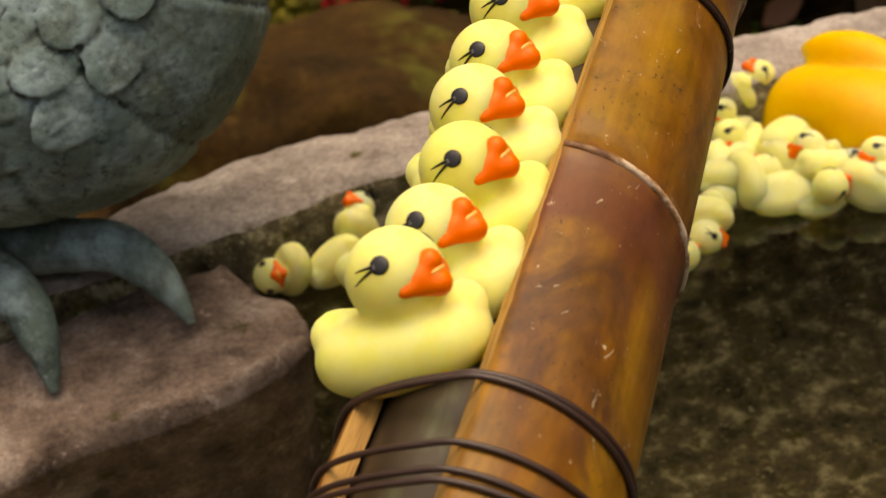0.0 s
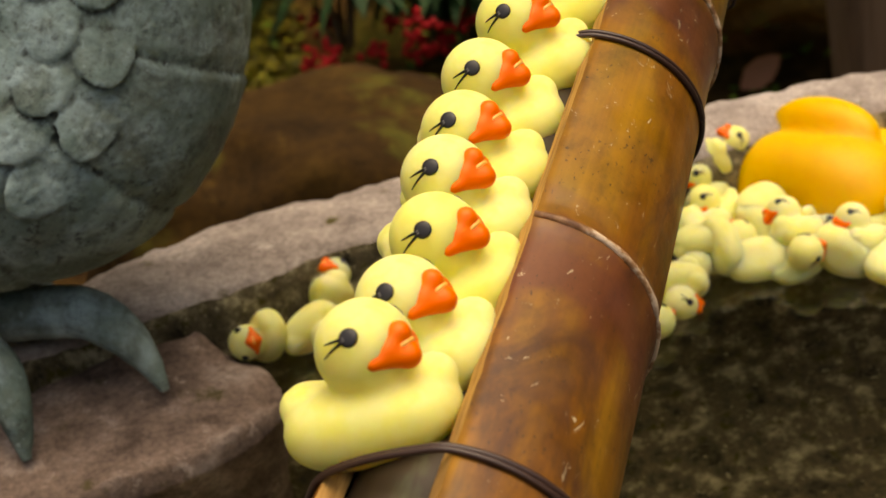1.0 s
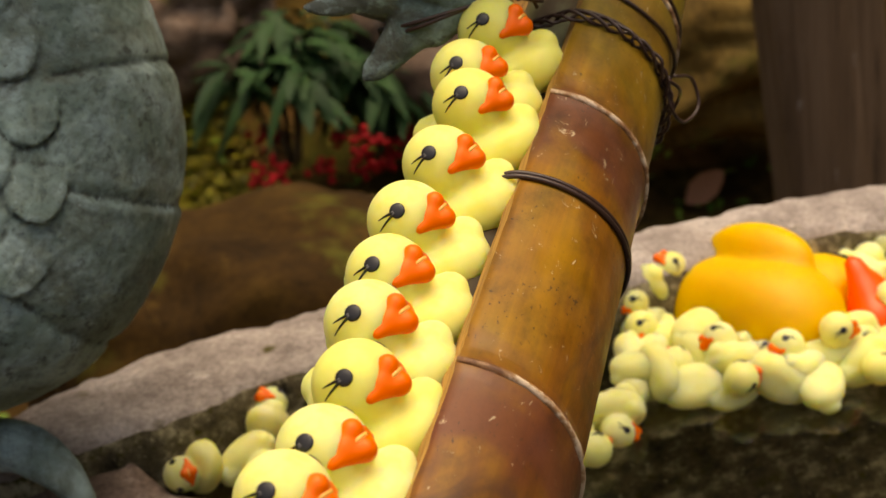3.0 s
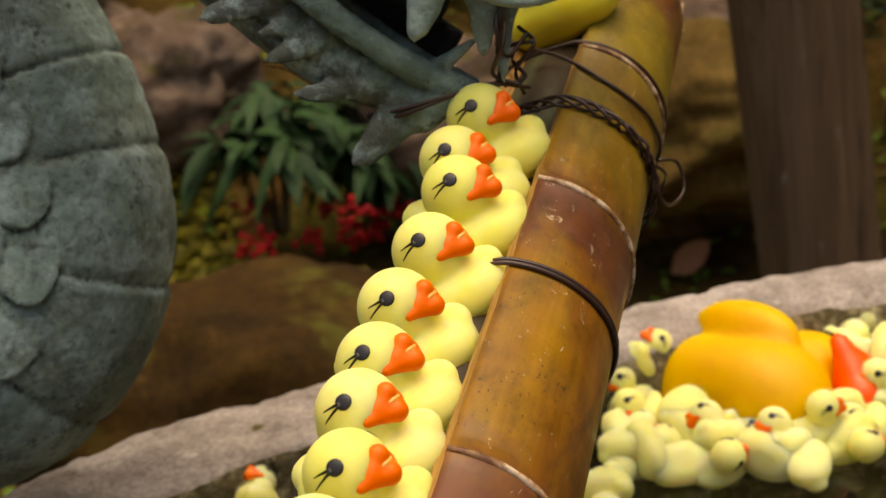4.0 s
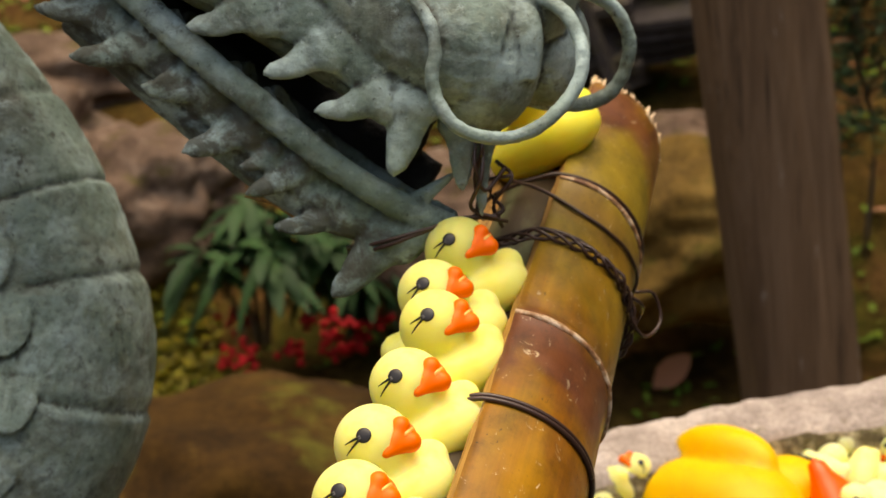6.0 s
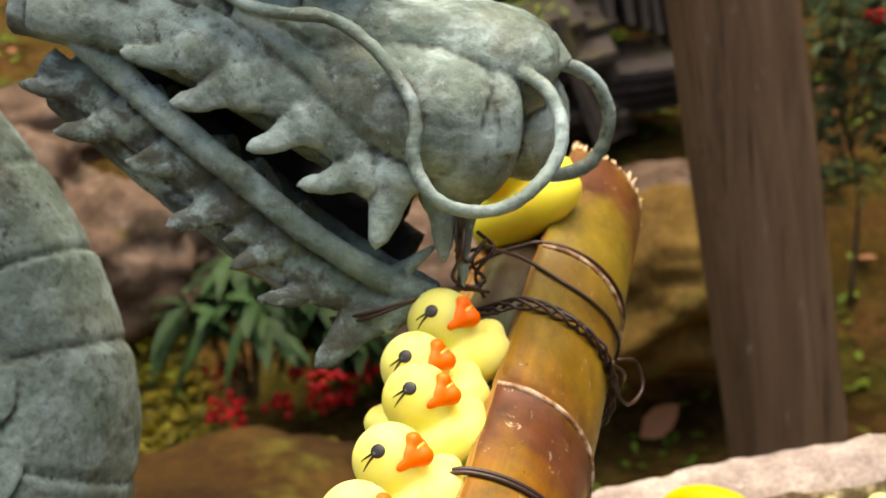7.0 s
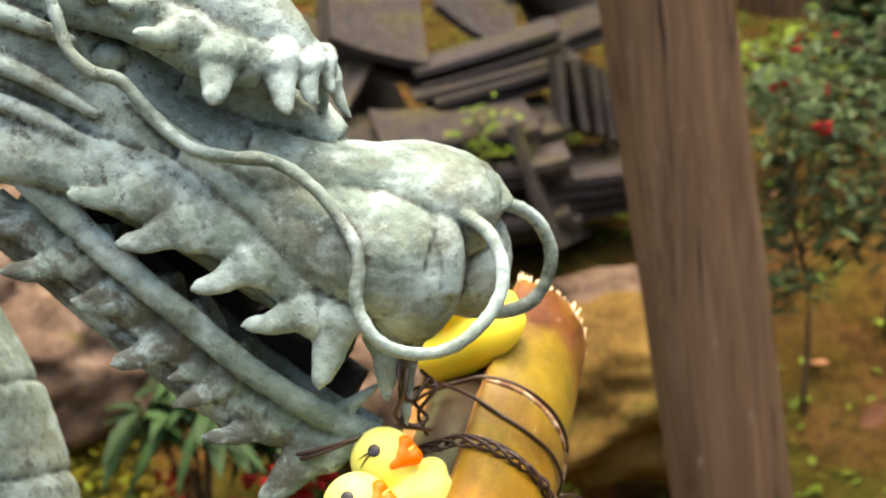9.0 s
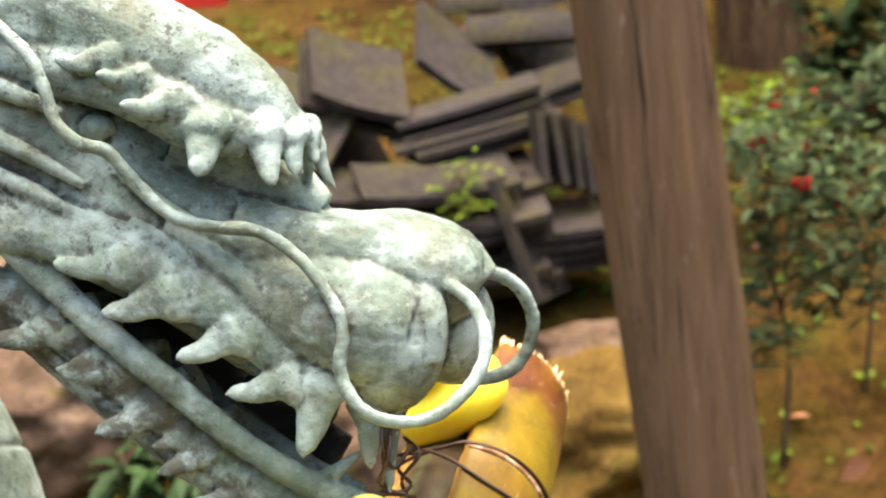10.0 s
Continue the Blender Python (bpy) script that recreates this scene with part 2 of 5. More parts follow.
def moss_ground():
    m = Mat("moss_and_soil", 0.95, Specular_IOR_Level=0.1)
    n = m.noise(2.6, 8, 0.65)
    c = m.ramp(n, [(0.3, (0.035, 0.017, 0.006)), (0.43, (0.105, 0.055, 0.012)), (0.54, (0.145, 0.090, 0.018)), (0.66, (0.105, 0.12, 0.016))])
    red = m.ramp(m.noise(5, 5, 0.6, m.scaled(1, 1, 1, 7.0)), [(0.52, 0.0), (0.66, 0.8)])
    c = m.mix(red, c, (0.22, 0.105, 0.035))
    gr = m.ramp(m.noise(38, 6, 0.75), [(0.3, 0.22), (0.5, 0.62), (0.68, 1.1)])
    c = m.mix(0.9, c, gr, "MULTIPLY")
    m.colour(c)
    m.bump((m.noise(14, 6, 0.7), 0.7, 0.03), (m.noise(110, 5, 0.75), 0.9, 0.008))
    return m.m


MOSS_GROUND = moss_ground()


def wood(name, a, b, c):
    m = Mat(name, 0.75, Specular_IOR_Level=0.2)
    grain = m.noise(62, 8, 0.72, m.scaled(1, 1, 0.07), 0.8)
    col = m.ramp(grain, [(0.3, a), (0.5, b), (0.7, c)])
    broad = m.ramp(m.noise(11, 5, 0.65, m.scaled(1, 1, 0.12, 4.0)), [(0.35, 0.72), (0.65, 1.05)])
    col = m.mix(0.9, col, broad, "MULTIPLY")
    crack = m.ramp(m.noise(48, 5, 0.7, m.scaled(1, 1, 0.035, 13.0), 0.4), [(0.36, 0.30), (0.43, 1.0)])
    col = m.mix(1.0, col, crack, "MULTIPLY")
    pale = m.ramp(m.noise(60, 5, 0.7, m.scaled(1, 1, 0.2, 8.0)), [(0.63, 0.0), (0.70, 0.6)])
    col = m.mix(pale, col, (0.36, 0.31, 0.27))
    m.colour(col)
    m.bump((grain, 0.5, 0.003))
    return m.m


POST_WOOD = wood("weathered_post_wood", (0.10, 0.062, 0.036), (0.165, 0.104, 0.060), (0.225, 0.150, 0.095))
BARK = wood("bark", (0.03, 0.015, 0.008), (0.10, 0.055, 0.026), (0.26, 0.16, 0.09))


def tile_clay():
    m = Mat("grey_roof_clay", 0.8, Specular_IOR_Level=0.2)
    n = m.noise(14, 6, 0.65)
    base = m.mix(m.random(), (0.022, 0.019, 0.019), (0.085, 0.073, 0.075))
    c = m.mix(m.ramp(n, [(0.35, 0.0), (0.7, 1.0)]), base, (0.065, 0.052, 0.042))
    g = m.ramp(m.noise(9, 6, 0.65, m.scaled(1, 1, 1, 3.0)), [(0.50, 0.0), (0.64, 0.7)])
    c = m.mix(g, c, (0.085, 0.075, 0.026))
    c = m.mix(1.0, c, m.ramp(m.noise(70, 6, 0.75, m.scaled(1, 1, 1, 9.0)), [(0.32, 0.35), (0.55, 1.0)]), "MULTIPLY")
    m.colour(c)
    m.bump((m.noise(120, 4, 0.7), 0.4, 0.002))
    return m.m


TILE = tile_clay()


def leafy(name, a, b):
    m = Mat(name, 0.6, Specular_IOR_Level=0.2)
    m.colour(m.mix(m.island(), a, b))
    m.b.inputs["Subsurface Weight"].default_value = 0.1
    m.b.inputs["Subsurface Scale"].default_value = 0.01
    return m.m


LEAF_DARK = leafy("dark_green_leaf", (0.008, 0.024, 0.007), (0.028, 0.07, 0.018))
LEAF_GREY = leafy("grey_green_leaf", (0.012, 0.030, 0.010), (0.070, 0.11, 0.042))
LEAF_LIME = leafy("lime_leaf", (0.07, 0.14, 0.012), (0.19, 0.25, 0.025))
MOSS_YELLOW = leafy("yellow_moss", (0.07, 0.06, 0.004), (0.20, 0.165, 0.008))
BERRY = leafy("red_berry", (0.26, 0.004, 0.008), (0.46, 0.010, 0.015))
DEAD_LEAF = leafy("dry_leaf", (0.25, 0.10, 0.045), (0.50, 0.24, 0.13))
STEM = Mat("stem", 0.8).colour((0.10, 0.072, 0.042)).m
RED_CLOTH = Mat("red_cloth", 0.8).colour((0.62, 0.025, 0.012)).m


def water_material():
    m = Mat("water", 0.02, IOR=1.33, Transmission_Weight=1.0)
    m.colour((0.72, 0.70, 0.55))
    m.bump((m.noise(9, 2), 0.05, 0.01))
    return m.m


WATER = water_material()


# ---------------------------------------------------------------- mesh helpers
def mesh_of(name, bm, mat, smooth=True):
    me = bpy.data.meshes.new(name)
    bm.normal_update()
    bm.to_mesh(me)
    bm.free()
    if smooth:
        me.polygons.foreach_set("use_smooth", [True] * len(me.polygons))
    for x in (mat if isinstance(mat, (list, tuple)) else [mat]):
        me.materials.append(x)
    return me


def part(name, bm, material, parent=None, label="", smooth=True):
    ob = new(name, mesh_of(name, bm, material, smooth))
    if parent is not None:
        ob.parent = parent
    if label:
        ob["label"] = label
    return ob


def empty(name):
    ob = new(name)
    ob.empty_display_size = 0.02
    return ob


def spline(points, per=8):
    """Catmull-Rom through tuples of any length."""
    p = [np.array(q, float) for q in points]
    p = [2 * p[0] - p[1]] + p + [2 * p[-1] - p[-2]]
    out = []
    for i in range(1, len(p) - 2):
        for k in range(per):
            t = k / per
            out.append(0.5 * (2 * p[i] + (p[i + 1] - p[i - 1]) * t + (2 * p[i - 1] - 5 * p[i] + 4 * p[i + 1] - p[i + 2]) * t * t
                              + (3 * p[i] - p[i - 1] - 3 * p[i + 1] + p[i + 2]) * t ** 3))
    out.append(p[-2])
    return out


def tube(bm, points, sides=12, per=8, flat=1.0, across=(0, 0, 1), smooth=True, wobble=None):
    """A tube through (x, y, z, r) points, its section squashed by flat along across."""
    pts = spline(points, per) if smooth else [np.array(q, float) for q in points]
    rings = []
    for i, q in enumerate(pts):
        a, b = pts[max(i - 1, 0)][:3], pts[min(i + 1, len(pts) - 1)][:3]
        d = Vector(b - a).normalized()
        w = Vector(across)
        w = (w - d * w.dot(d))
        if w.length < 1e-4:
            w = d.orthogonal()
        w.normalize()
        u = d.cross(w)
        ring = []
        for k in range(sides):
            g = 2 * math.pi * k / sides
            r = q[3] * (wobble(i / len(pts), g) if wobble else 1.0)
            ring.append(bm.verts.new(Vector(q[:3]) + u * (math.cos(g) * r) + w * (math.sin(g) * r * flat)))
        rings.append(ring)
    for a, b in zip(rings, rings[1:]):
        for k in range(sides):
            bm.faces.new((a[k], a[(k + 1) % sides], b[(k + 1) % sides], b[k]))
    bm.faces.new(rings[0][::-1])
    bm.faces.new(rings[-1])
    return rings


def ball(bm, centre, radii, turn=None, seg=16):
    """An ellipsoid, made vertex by vertex."""
    rot = (turn or Matrix()).to_3x3()
    c, rows = Vector(centre), max(5, seg // 2)
    top = bm.verts.new(c + rot @ Vector((0, 0, radii[2])))
    low = bm.verts.new(c - rot @ Vector((0, 0, radii[2])))
    rings = []
    for j in range(1, rows):
        p = math.pi * j / rows
        rings.append([bm.verts.new(c + rot @ Vector((radii[0] * math.sin(p) * math.cos(2 * math.pi * k / seg), radii[1] * math.sin(p) * math.sin(2 * math.pi * k / seg), radii[2] * math.cos(p)))) for k in range(seg)])
    for k in range(seg):
        l = (k + 1) % seg
        bm.faces.new((top, rings[0][k], rings[0][l]))
        bm.faces.new((low, rings[-1][l], rings[-1][k]))
        for a, b in zip(rings, rings[1:]):
            bm.faces.new((a[k], b[k], b[l], a[l]))


def block(bm, size, m=None, bevel=0.0):
    made = bmesh.ops.create_cube(bm, size=1, matrix=(m or Matrix()) @ Matrix.Diagonal((*size, 1)))
    if bevel:
        edges = list({e for v in made["verts"] for e in v.link_edges})
        bmesh.ops.bevel(bm, geom=edges, offset=bevel, segments=2, affect="EDGES", profile=0.6)


def lumpy(bm, radius, seed, detail=4, rough=0.35, scale=(1, 1, 1), flat=None, m=None):
    """An uneven boulder with broad facets."""
    made = bmesh.ops.create_icosphere(bm, subdivisions=detail, radius=1)["verts"]
    off = Vector((seed * 3.7, seed * 1.3, seed * 2.1))
    for v in made:
        d = v.co.normalized()
        h = 1 + rough * (noise.noise(d * 1.3 + off) + 0.5 * noise.noise(d * 3.1 + off) + 0.2 * noise.noise(d * 8 + off))
        c = max(abs(d.x), abs(d.y), abs(d.z))
        v.co = d * h * (0.75 + 0.25 / c) * radius
        v.co = Vector((v.co.x * scale[0], v.co.y * scale[1], v.co.z * scale[2]))
        if flat is not None and v.co.z > flat:
            v.co.z = flat + 0.12 * (v.co.z - flat)
        if m is not None:
            v.co = m @ v.co


# ---------------------------------------------------------------- ground and basin
def ground_height(x, y):
    h = np.interp(y, [-4, 1.2, 1.7, 2.2, 2.45, 2.62, 3.0, 4.0, 6.0, 12.0, 60.0], [0.05, 0.12, 0.18, 0.26, 0.31, 0.47, 0.54, 0.66, 0.84, 1.0, 1.3])
    return float(h) + 0.035 * noise.noise(Vector((x * 1.7, y * 1.7, 0))) + 0.015 * noise.noise(Vector((x * 6, y * 6, 3)))


def build_ground():
    xs = np.concatenate([np.linspace(-60, -3, 12)[:-1], np.linspace(-3, 4, 80), np.linspace(4, 60, 12)[1:]])
    ys = np.concatenate([np.linspace(-60, -2, 10)[:-1], np.linspace(-2, 7, 100), np.linspace(7, 80, 14)[1:]])
    bm = bmesh.new()
    grid = [[bm.verts.new((x, y, ground_height(x, y))) for x in xs] for y in ys]
    for a, b in zip(grid, grid[1:]):
        for k in range(len(xs) - 1):
            bm.faces.new((a[k], a[k + 1], b[k + 1], b[k]))
    ob = part("ground", bm, MOSS_GROUND)
    tagged(ob, "mossy brown garden soil rising behind the basin", "ground", kind="structure")


build_ground()

WATER_Z = 0.818
RIM_Z = 0.858
OUTER = [(-0.330, 0.760), (-0.262, 0.830), (-0.204, 0.876), (-0.140, 0.920), (-0.070, 0.946), (0.0, 0.958), (0.105, 0.982), (0.210, 1.003), (0.300, 1.012), (0.415, 1.016), (0.600, 1.000), (0.850, 0.880), (1.040, 0.620),
         (1.090, 0.250), (0.980, -0.120), (0.700, -0.400), (0.300, -0.500), (-0.100, -0.440), (-0.400, -0.200), (-0.520, 0.150), (-0.500, 0.480), (-0.420, 0.650)]
INNER = [(-0.300, 0.735), (-0.232, 0.785), (-0.168, 0.820), (-0.104, 0.842), (-0.055, 0.863), (-0.010, 0.880), (0.085, 0.902), (0.180, 0.921), (0.245, 0.938), (0.340, 0.950), (0.520, 0.930), (0.780, 0.820), (0.955, 0.590),
         (1.000, 0.260), (0.900, -0.070), (0.650, -0.320), (0.300, -0.410), (-0.060, -0.355), (-0.325, -0.150), (-0.435, 0.160), (-0.415, 0.460), (-0.350, 0.600)]
MID = Vector((0.30, 0.27, 0))


def closed(pts, per):
    p = [np.array(q, float) for q in pts]
    n = len(p)
    out = []
    for i in range(n):
        a, b, c, d = p[i - 1], p[i], p[(i + 1) % n], p[(i + 2) % n]
        for k in range(per):
            t = k / per
            out.append(0.5 * (2 * b + (c - a) * t + (2 * a - 5 * b + 4 * c - d) * t * t + (3 * b - a - 3 * c + d) * t ** 3))
    return out


def build_basin():
    """An uneven round stone basin: outer wall, broad rim, inner wall and floor."""
    bm = bmesh.new()
    rings = []
    for o, i in zip(closed(OUTER, 16), closed(INNER, 16)):
        o, i = Vector((*o, 0)), Vector((*i, 0))
        out = (o - MID).normalized()
        pts = [(o + out * 0.05, 0.0), (o + out * 0.02, 0.45), (o + out * 0.004, 0.80), (o, 0.845), (o - out * 0.010, RIM_Z)]
        for j in range(1, 10):
            f = j / 10
            pts.append((o.lerp(i, 0.1 + 0.85 * f), RIM_Z + 0.003 * math.sin(f * 3)))
        pts += [(i + out * 0.003, RIM_Z - 0.003), (i, RIM_Z - 0.012), (i - out * 0.002, 0.83), (i - out * 0.004, 0.81), (i - out * 0.006, 0.79), (i - out * 0.015, 0.72), (i - out * 0.04, 0.64), (i - out * 0.10, 0.60),
                (i.lerp(MID, 0.35), 0.59), (i.lerp(MID, 0.6), 0.585), (i.lerp(MID, 0.85), 0.585)]
        col = []
        for p, z in pts:
            p = Vector((p.x, p.y, z))
            d = noise.noise(p * 14) * 0.0018 + noise.noise(p * 45) * 0.0020 + noise.noise(p * 110) * 0.0018
            col.append(bm.verts.new(p + out * d + Vector((0, 0, d * 0.8))))
        rings.append(col)
    n = len(rings)
    for k in range(n):
        a, b = rings[k], rings[(k + 1) % n]
        for j in range(len(a) - 1):
            f = bm.faces.new((a[j], b[j], b[j + 1], a[j + 1]))
            f.material_index = 0 if j < 14 else 1
    f = bm.faces.new([r[-1] for r in rings][::-1])
    f.material_index = 1
    bmesh.ops.recalc_face_normals(bm, faces=bm.faces)
    ob = part("stone_basin", bm, [RIM_STONE, BASIN_STONE])
    tagged(ob, "round grey stone water basin with a broad rough rim", "basin")


build_basin()


def build_water():
    bm = bmesh.new()
    bm.faces.new([bm.verts.new((p[0], p[1], WATER_Z)) for p in reversed(closed(INNER, 16))])
    ob = part("water", bm, WATER)
    tagged(ob, "still dark water filling the stone basin", "water", kind="structure")


build_water()


def build_ledge():
    """The dark wet ledge rock inside the rim on which the statue's foot stands."""
    bm = bmesh.new()
    outline = [(-0.36, 0.655), (-0.29, 0.655), (-0.235, 0.680), (-0.196, 0.700), (-0.153, 0.714), (-0.105, 0.738), (-0.080, 0.768), (-0.083, 0.797), (-0.103, 0.822), (-0.15, 0.852), (-0.23, 0.865), (-0.32, 0.82), (-0.40, 0.72)]
    ring = spline([(x, y, 0) for x, y in outline] + [(*outline[0], 0)], 16)[:-1]
    mid = np.mean(ring, axis=0)
    rows = []
    for f, z in ((0.93, 0.58), (0.945, 0.68), (0.95, 0.72), (0.955, 0.745), (0.965, 0.765), (0.97, 0.78), (0.985, 0.795), (0.995, 0.808), (1.0, 0.818), (0.992, 0.826), (0.975, 0.829), (0.95, 0.830), (0.92, 0.831), (0.86, 0.832), (0.79, 0.8325), (0.72, 0.833), (0.55, 0.834), (0.35, 0.835), (0.18, 0.836)):
        row = []
        for p in ring:
            q = Vector(mid + (p - mid) * f)
            q.z = z
            d = noise.noise(q * 18) * 0.016 + noise.noise(q * 45) * 0.012 + noise.noise(q * 110) * 0.006
            o = (q - Vector(mid)).normalized()
            k = 0.35 if f < 0.95 else 1.0
            back = q.y - (0.830 + 0.42 * (q.x + 0.10))
            if z > 0.81 and q.x < -0.125:
                q.z += 0.006 * max(0.0, min(1.0, (back + 0.045) / 0.04))
            row.append(bm.verts.new(q + Vector((o.x * d * k, o.y * d * k, d * 0.6 * k))))
        rows.append(row)
    n = len(ring)
    for a, b in zip(rows, rows[1:]):
        for k in range(n):
            bm.faces.new((a[k], a[(k + 1) % n], b[(k + 1) % n], b[k]))
    bm.faces.new(rows[-1])
    bmesh.ops.recalc_face_normals(bm, faces=bm.faces)
    ob = part("ledge_rock", bm, WET_STONE)
    tagged(ob, "dark wet ledge rock at the basin edge under the statue", "rock")


build_ledge()

# ---------------------------------------------------------------- bamboo trough
PIPE = Matrix.Translation((-0.0131, 0.3504, 1.0185)) @ Matrix(((0.94089, -0.33872, 0.00000), (0.33644, 0.93456, 0.11581), (-0.03922, -0.10896, 0.99327))).transposed().to_4x4()
R_NEAR, R_FAR, WALL = 0.0443, 0.0412, 0.0075
Y0, Y1 = -0.11, 0.582
CUT_R, CUT_L = radians(80.6), radians(141.5)
NODES = (-0.035, 0.153, 0.334, 0.461)


def pipe_radius(y):
    r = R_NEAR + (R_FAR - R_NEAR) * y / 0.484
    for k in NODES:
        e = (y - k) / 0.006
        r += 0.0011 * math.exp(-e * e) - 0.0007 * math.exp(-((y - k - 0.010) / 0.006) ** 2)
    return r


def build_trough():
    trough = empty("bamboo_trough")
    trough.matrix_world = PIPE
    tagged(trough, "brown split bamboo trough with a slot cut along its top", "bamboo trough")
    bm = bmesh.new()
    ys = sorted(set(np.linspace(Y0, Y1, 120)) | {k + e for k in NODES for e in (-0.006, -0.003, 0, 0.003, 0.006, 0.01, 0.014)})
    n = 56
    rings = []
    for y in ys:
        ro = pipe_radius(y)
        ri = ro - WALL
        er = 0.012 * noise.noise(Vector((0, y * 60, 0))) + 0.01 * noise.noise(Vector((0, y * 220, 5)))
        el = 0.012 * noise.noise(Vector((9, y * 60, 0)))
        end = 0.0
        if y == ys[-1]:
            end = 0.004
        out = []
        a0, a1 = CUT_R + er, CUT_L + el - 2 * math.pi
        for k in range(n + 1):
            g = a0 + (a1 - a0) * k / n
            out.append((ro * math.cos(g), y + end * noise.noise(Vector((k * 0.9, 0, 0))), ro * math.sin(g)))
        for k in range(n + 1):
            g = a1 + (a0 + 0.11 - a1) * k / n
            out.append((ri * math.cos(g), y + end * noise.noise(Vector((k * 0.9, 4, 0))), ri * math.sin(g)))
        rings.append([bm.verts.new(p) for p in out])
    m = 2 * n + 2
    for a, b in zip(rings, rings[1:]):
        for k in range(m):
            f = bm.faces.new((a[k], a[(k + 1) % m], b[(k + 1) % m], b[k]))
            f.material_index = 0 if k < n else (1 if k in (n, m - 1) else 2)
            f.smooth = k not in (n, m - 1)
    for r in (rings[0], rings[-1]):
        for k in range(n):
            f = bm.faces.new((r[k], r[k + 1], r[m - 2 - k], r[m - 1 - k]))
            f.material_index = 1
    bmesh.ops.recalc_face_normals(bm, faces=bm.faces)
    me = bpy.data.meshes.new("pipe")
    bm.to_mesh(me)
    bm.free()
    for x in (BAMBOO, CUT, INSIDE):
        me.materials.append(x)
    ob = new("pipe", me)
    ob.parent = trough
    for y in NODES:
        bm = bmesh.new()
        pts = []
        for k in range(49):
            g = CUT_R + (CUT_L - 2 * math.pi - CUT_R) * k / 48
            r = pipe_radius(y) + 0.0001
            pts.append((r * math.cos(g), y + 0.0012 * noise.noise(Vector((k * 0.15, y * 50, 0))), r * math.sin(g), 0.0014 + 0.0005 * noise.noise(Vector((k * 0.5, y, 2)))))
        tube(bm, pts, 6, 1)
        part("node_ring", bm, NODE_RING, trough, "rough ridged bamboo node")


def build_frayed_end():
    """Loose fibres of the sawn far end, part of the trough."""
    trough = scene.objects["bamboo_trough"]
    rng = random.Random(8)
    bm = bmesh.new()
    for k in range(420):
        g = rng.uniform(CUT_L - 2 * math.pi + 0.2, CUT_R)
        r = pipe_radius(Y1) - rng.uniform(0.0005, 0.0065)
        l = rng.uniform(0.003, 0.007) + 0.006 * max(0.0, math.sin(5 * g + 1)) * rng.random()
        a = (r * math.cos(g), Y1 - 0.003, r * math.sin(g))
        b = (a[0] + rng.gauss(0, 0.0012), Y1 + l, a[2] + rng.gauss(0, 0.0012))
        tube(bm, [(*a, 0.0013), (*b, 0.0004)], 4, 1, 1.0, (0, 0, 1), False)
    tagged(part("frayed_edge", bm, FIBRE, trough, "pale frayed bamboo fibres"), kind="stuff")


def build_inner_pole():
    """A thinner dark bamboo laid inside the trough, on which the ducks stand."""
    bm = bmesh.new()
    pts = []
    for y in np.linspace(Y0 + 0.004, Y1 - 0.03, 60):
        bulge = sum(0.0012 * math.exp(-((y - k) / 0.004) ** 2) for k in (-0.01, 0.20, 0.40))
        pts.append((-0.0085, y, 0.0065, 0.0245 + bulge))
    tube(bm, pts, 28, 1, 1.0, (0, 0, 1), False)
    ob = part("inner_bamboo", bm, INSIDE)
    ob.matrix_world = PIPE
    tagged(ob, "dark wet bamboo pole lying inside the split trough", "bamboo")


build_trough()
build_frayed_end()
build_inner_pole()


def on_pipe(y, deg, lift=0.0):
    g = radians(deg % 360)
    r = pipe_radius(y) + lift
    if CUT_R < g < CUT_L:
        mid, half = (CUT_R + CUT_L) / 2, (CUT_L - CUT_R) / 2
        chord = (r + 0.001) * math.cos(half) / math.cos(g - mid)
        r = chord + 0.4 * (r - chord)
    return (r * math.cos(g), y, r * math.sin(g))


def wire_tie(name, paths, r, label):
    bm = bmesh.new()
    for pts in paths:
        tube(bm, [(*p, r) for p in pts], 8, 6)
    ob = part(name, bm, WIRE)
    ob.matrix_world = PIPE
    tagged(ob, label, "wire")
    return ob


def hoop(y_of, lift, start=0, stop=360, step=12):
    return [on_pipe(y_of(g), g, lift) for g in range(start, stop + 1, step)]


def build_wires():
    w = 0.00105
    wire_tie("wire_tie", [hoop(lambda g: 0.047 - 0.003 * math.sin(radians(g)), w), hoop(lambda g: 0.0445 - 0.002 * math.sin(radians(g + 20)), w)], w, "dark brown wire wound twice round the bamboo trough")
    wire_tie("wire_tie", [hoop(lambda g: 0.022 - 0.005 * math.sin(radians(g)), w)], w, "dark brown wire loop round the bamboo trough")
    wire_tie("wire_tie", [hoop(lambda g: 0.011 - 0.004 * math.sin(radians(g)), w), hoop(lambda g: 0.008 - 0.005 * math.sin(radians(g)), w)], w, "dark brown wire wound twice round the bamboo trough")
    wire_tie("wire_tie", [hoop(lambda g: 0.276 - 0.009 * math.sin(radians(g)), w), hoop(lambda g: 0.2785 - 0.009 * math.sin(radians(g)), w)], w, "thin dark wire hoop round the bamboo trough")
    wire_tie("wire_tie", [hoop(lambda g: 0.475 - 0.012 * math.sin(radians(g)), w)], w, "thin dark wire hoop round the bamboo trough")


build_wires()


# ---------------------------------------------------------------- rubber ducks
def smin(a, b, k):
    h = max(k - abs(a - b), 0.0) / k
    return min(a, b) - h * h * k * 0.25


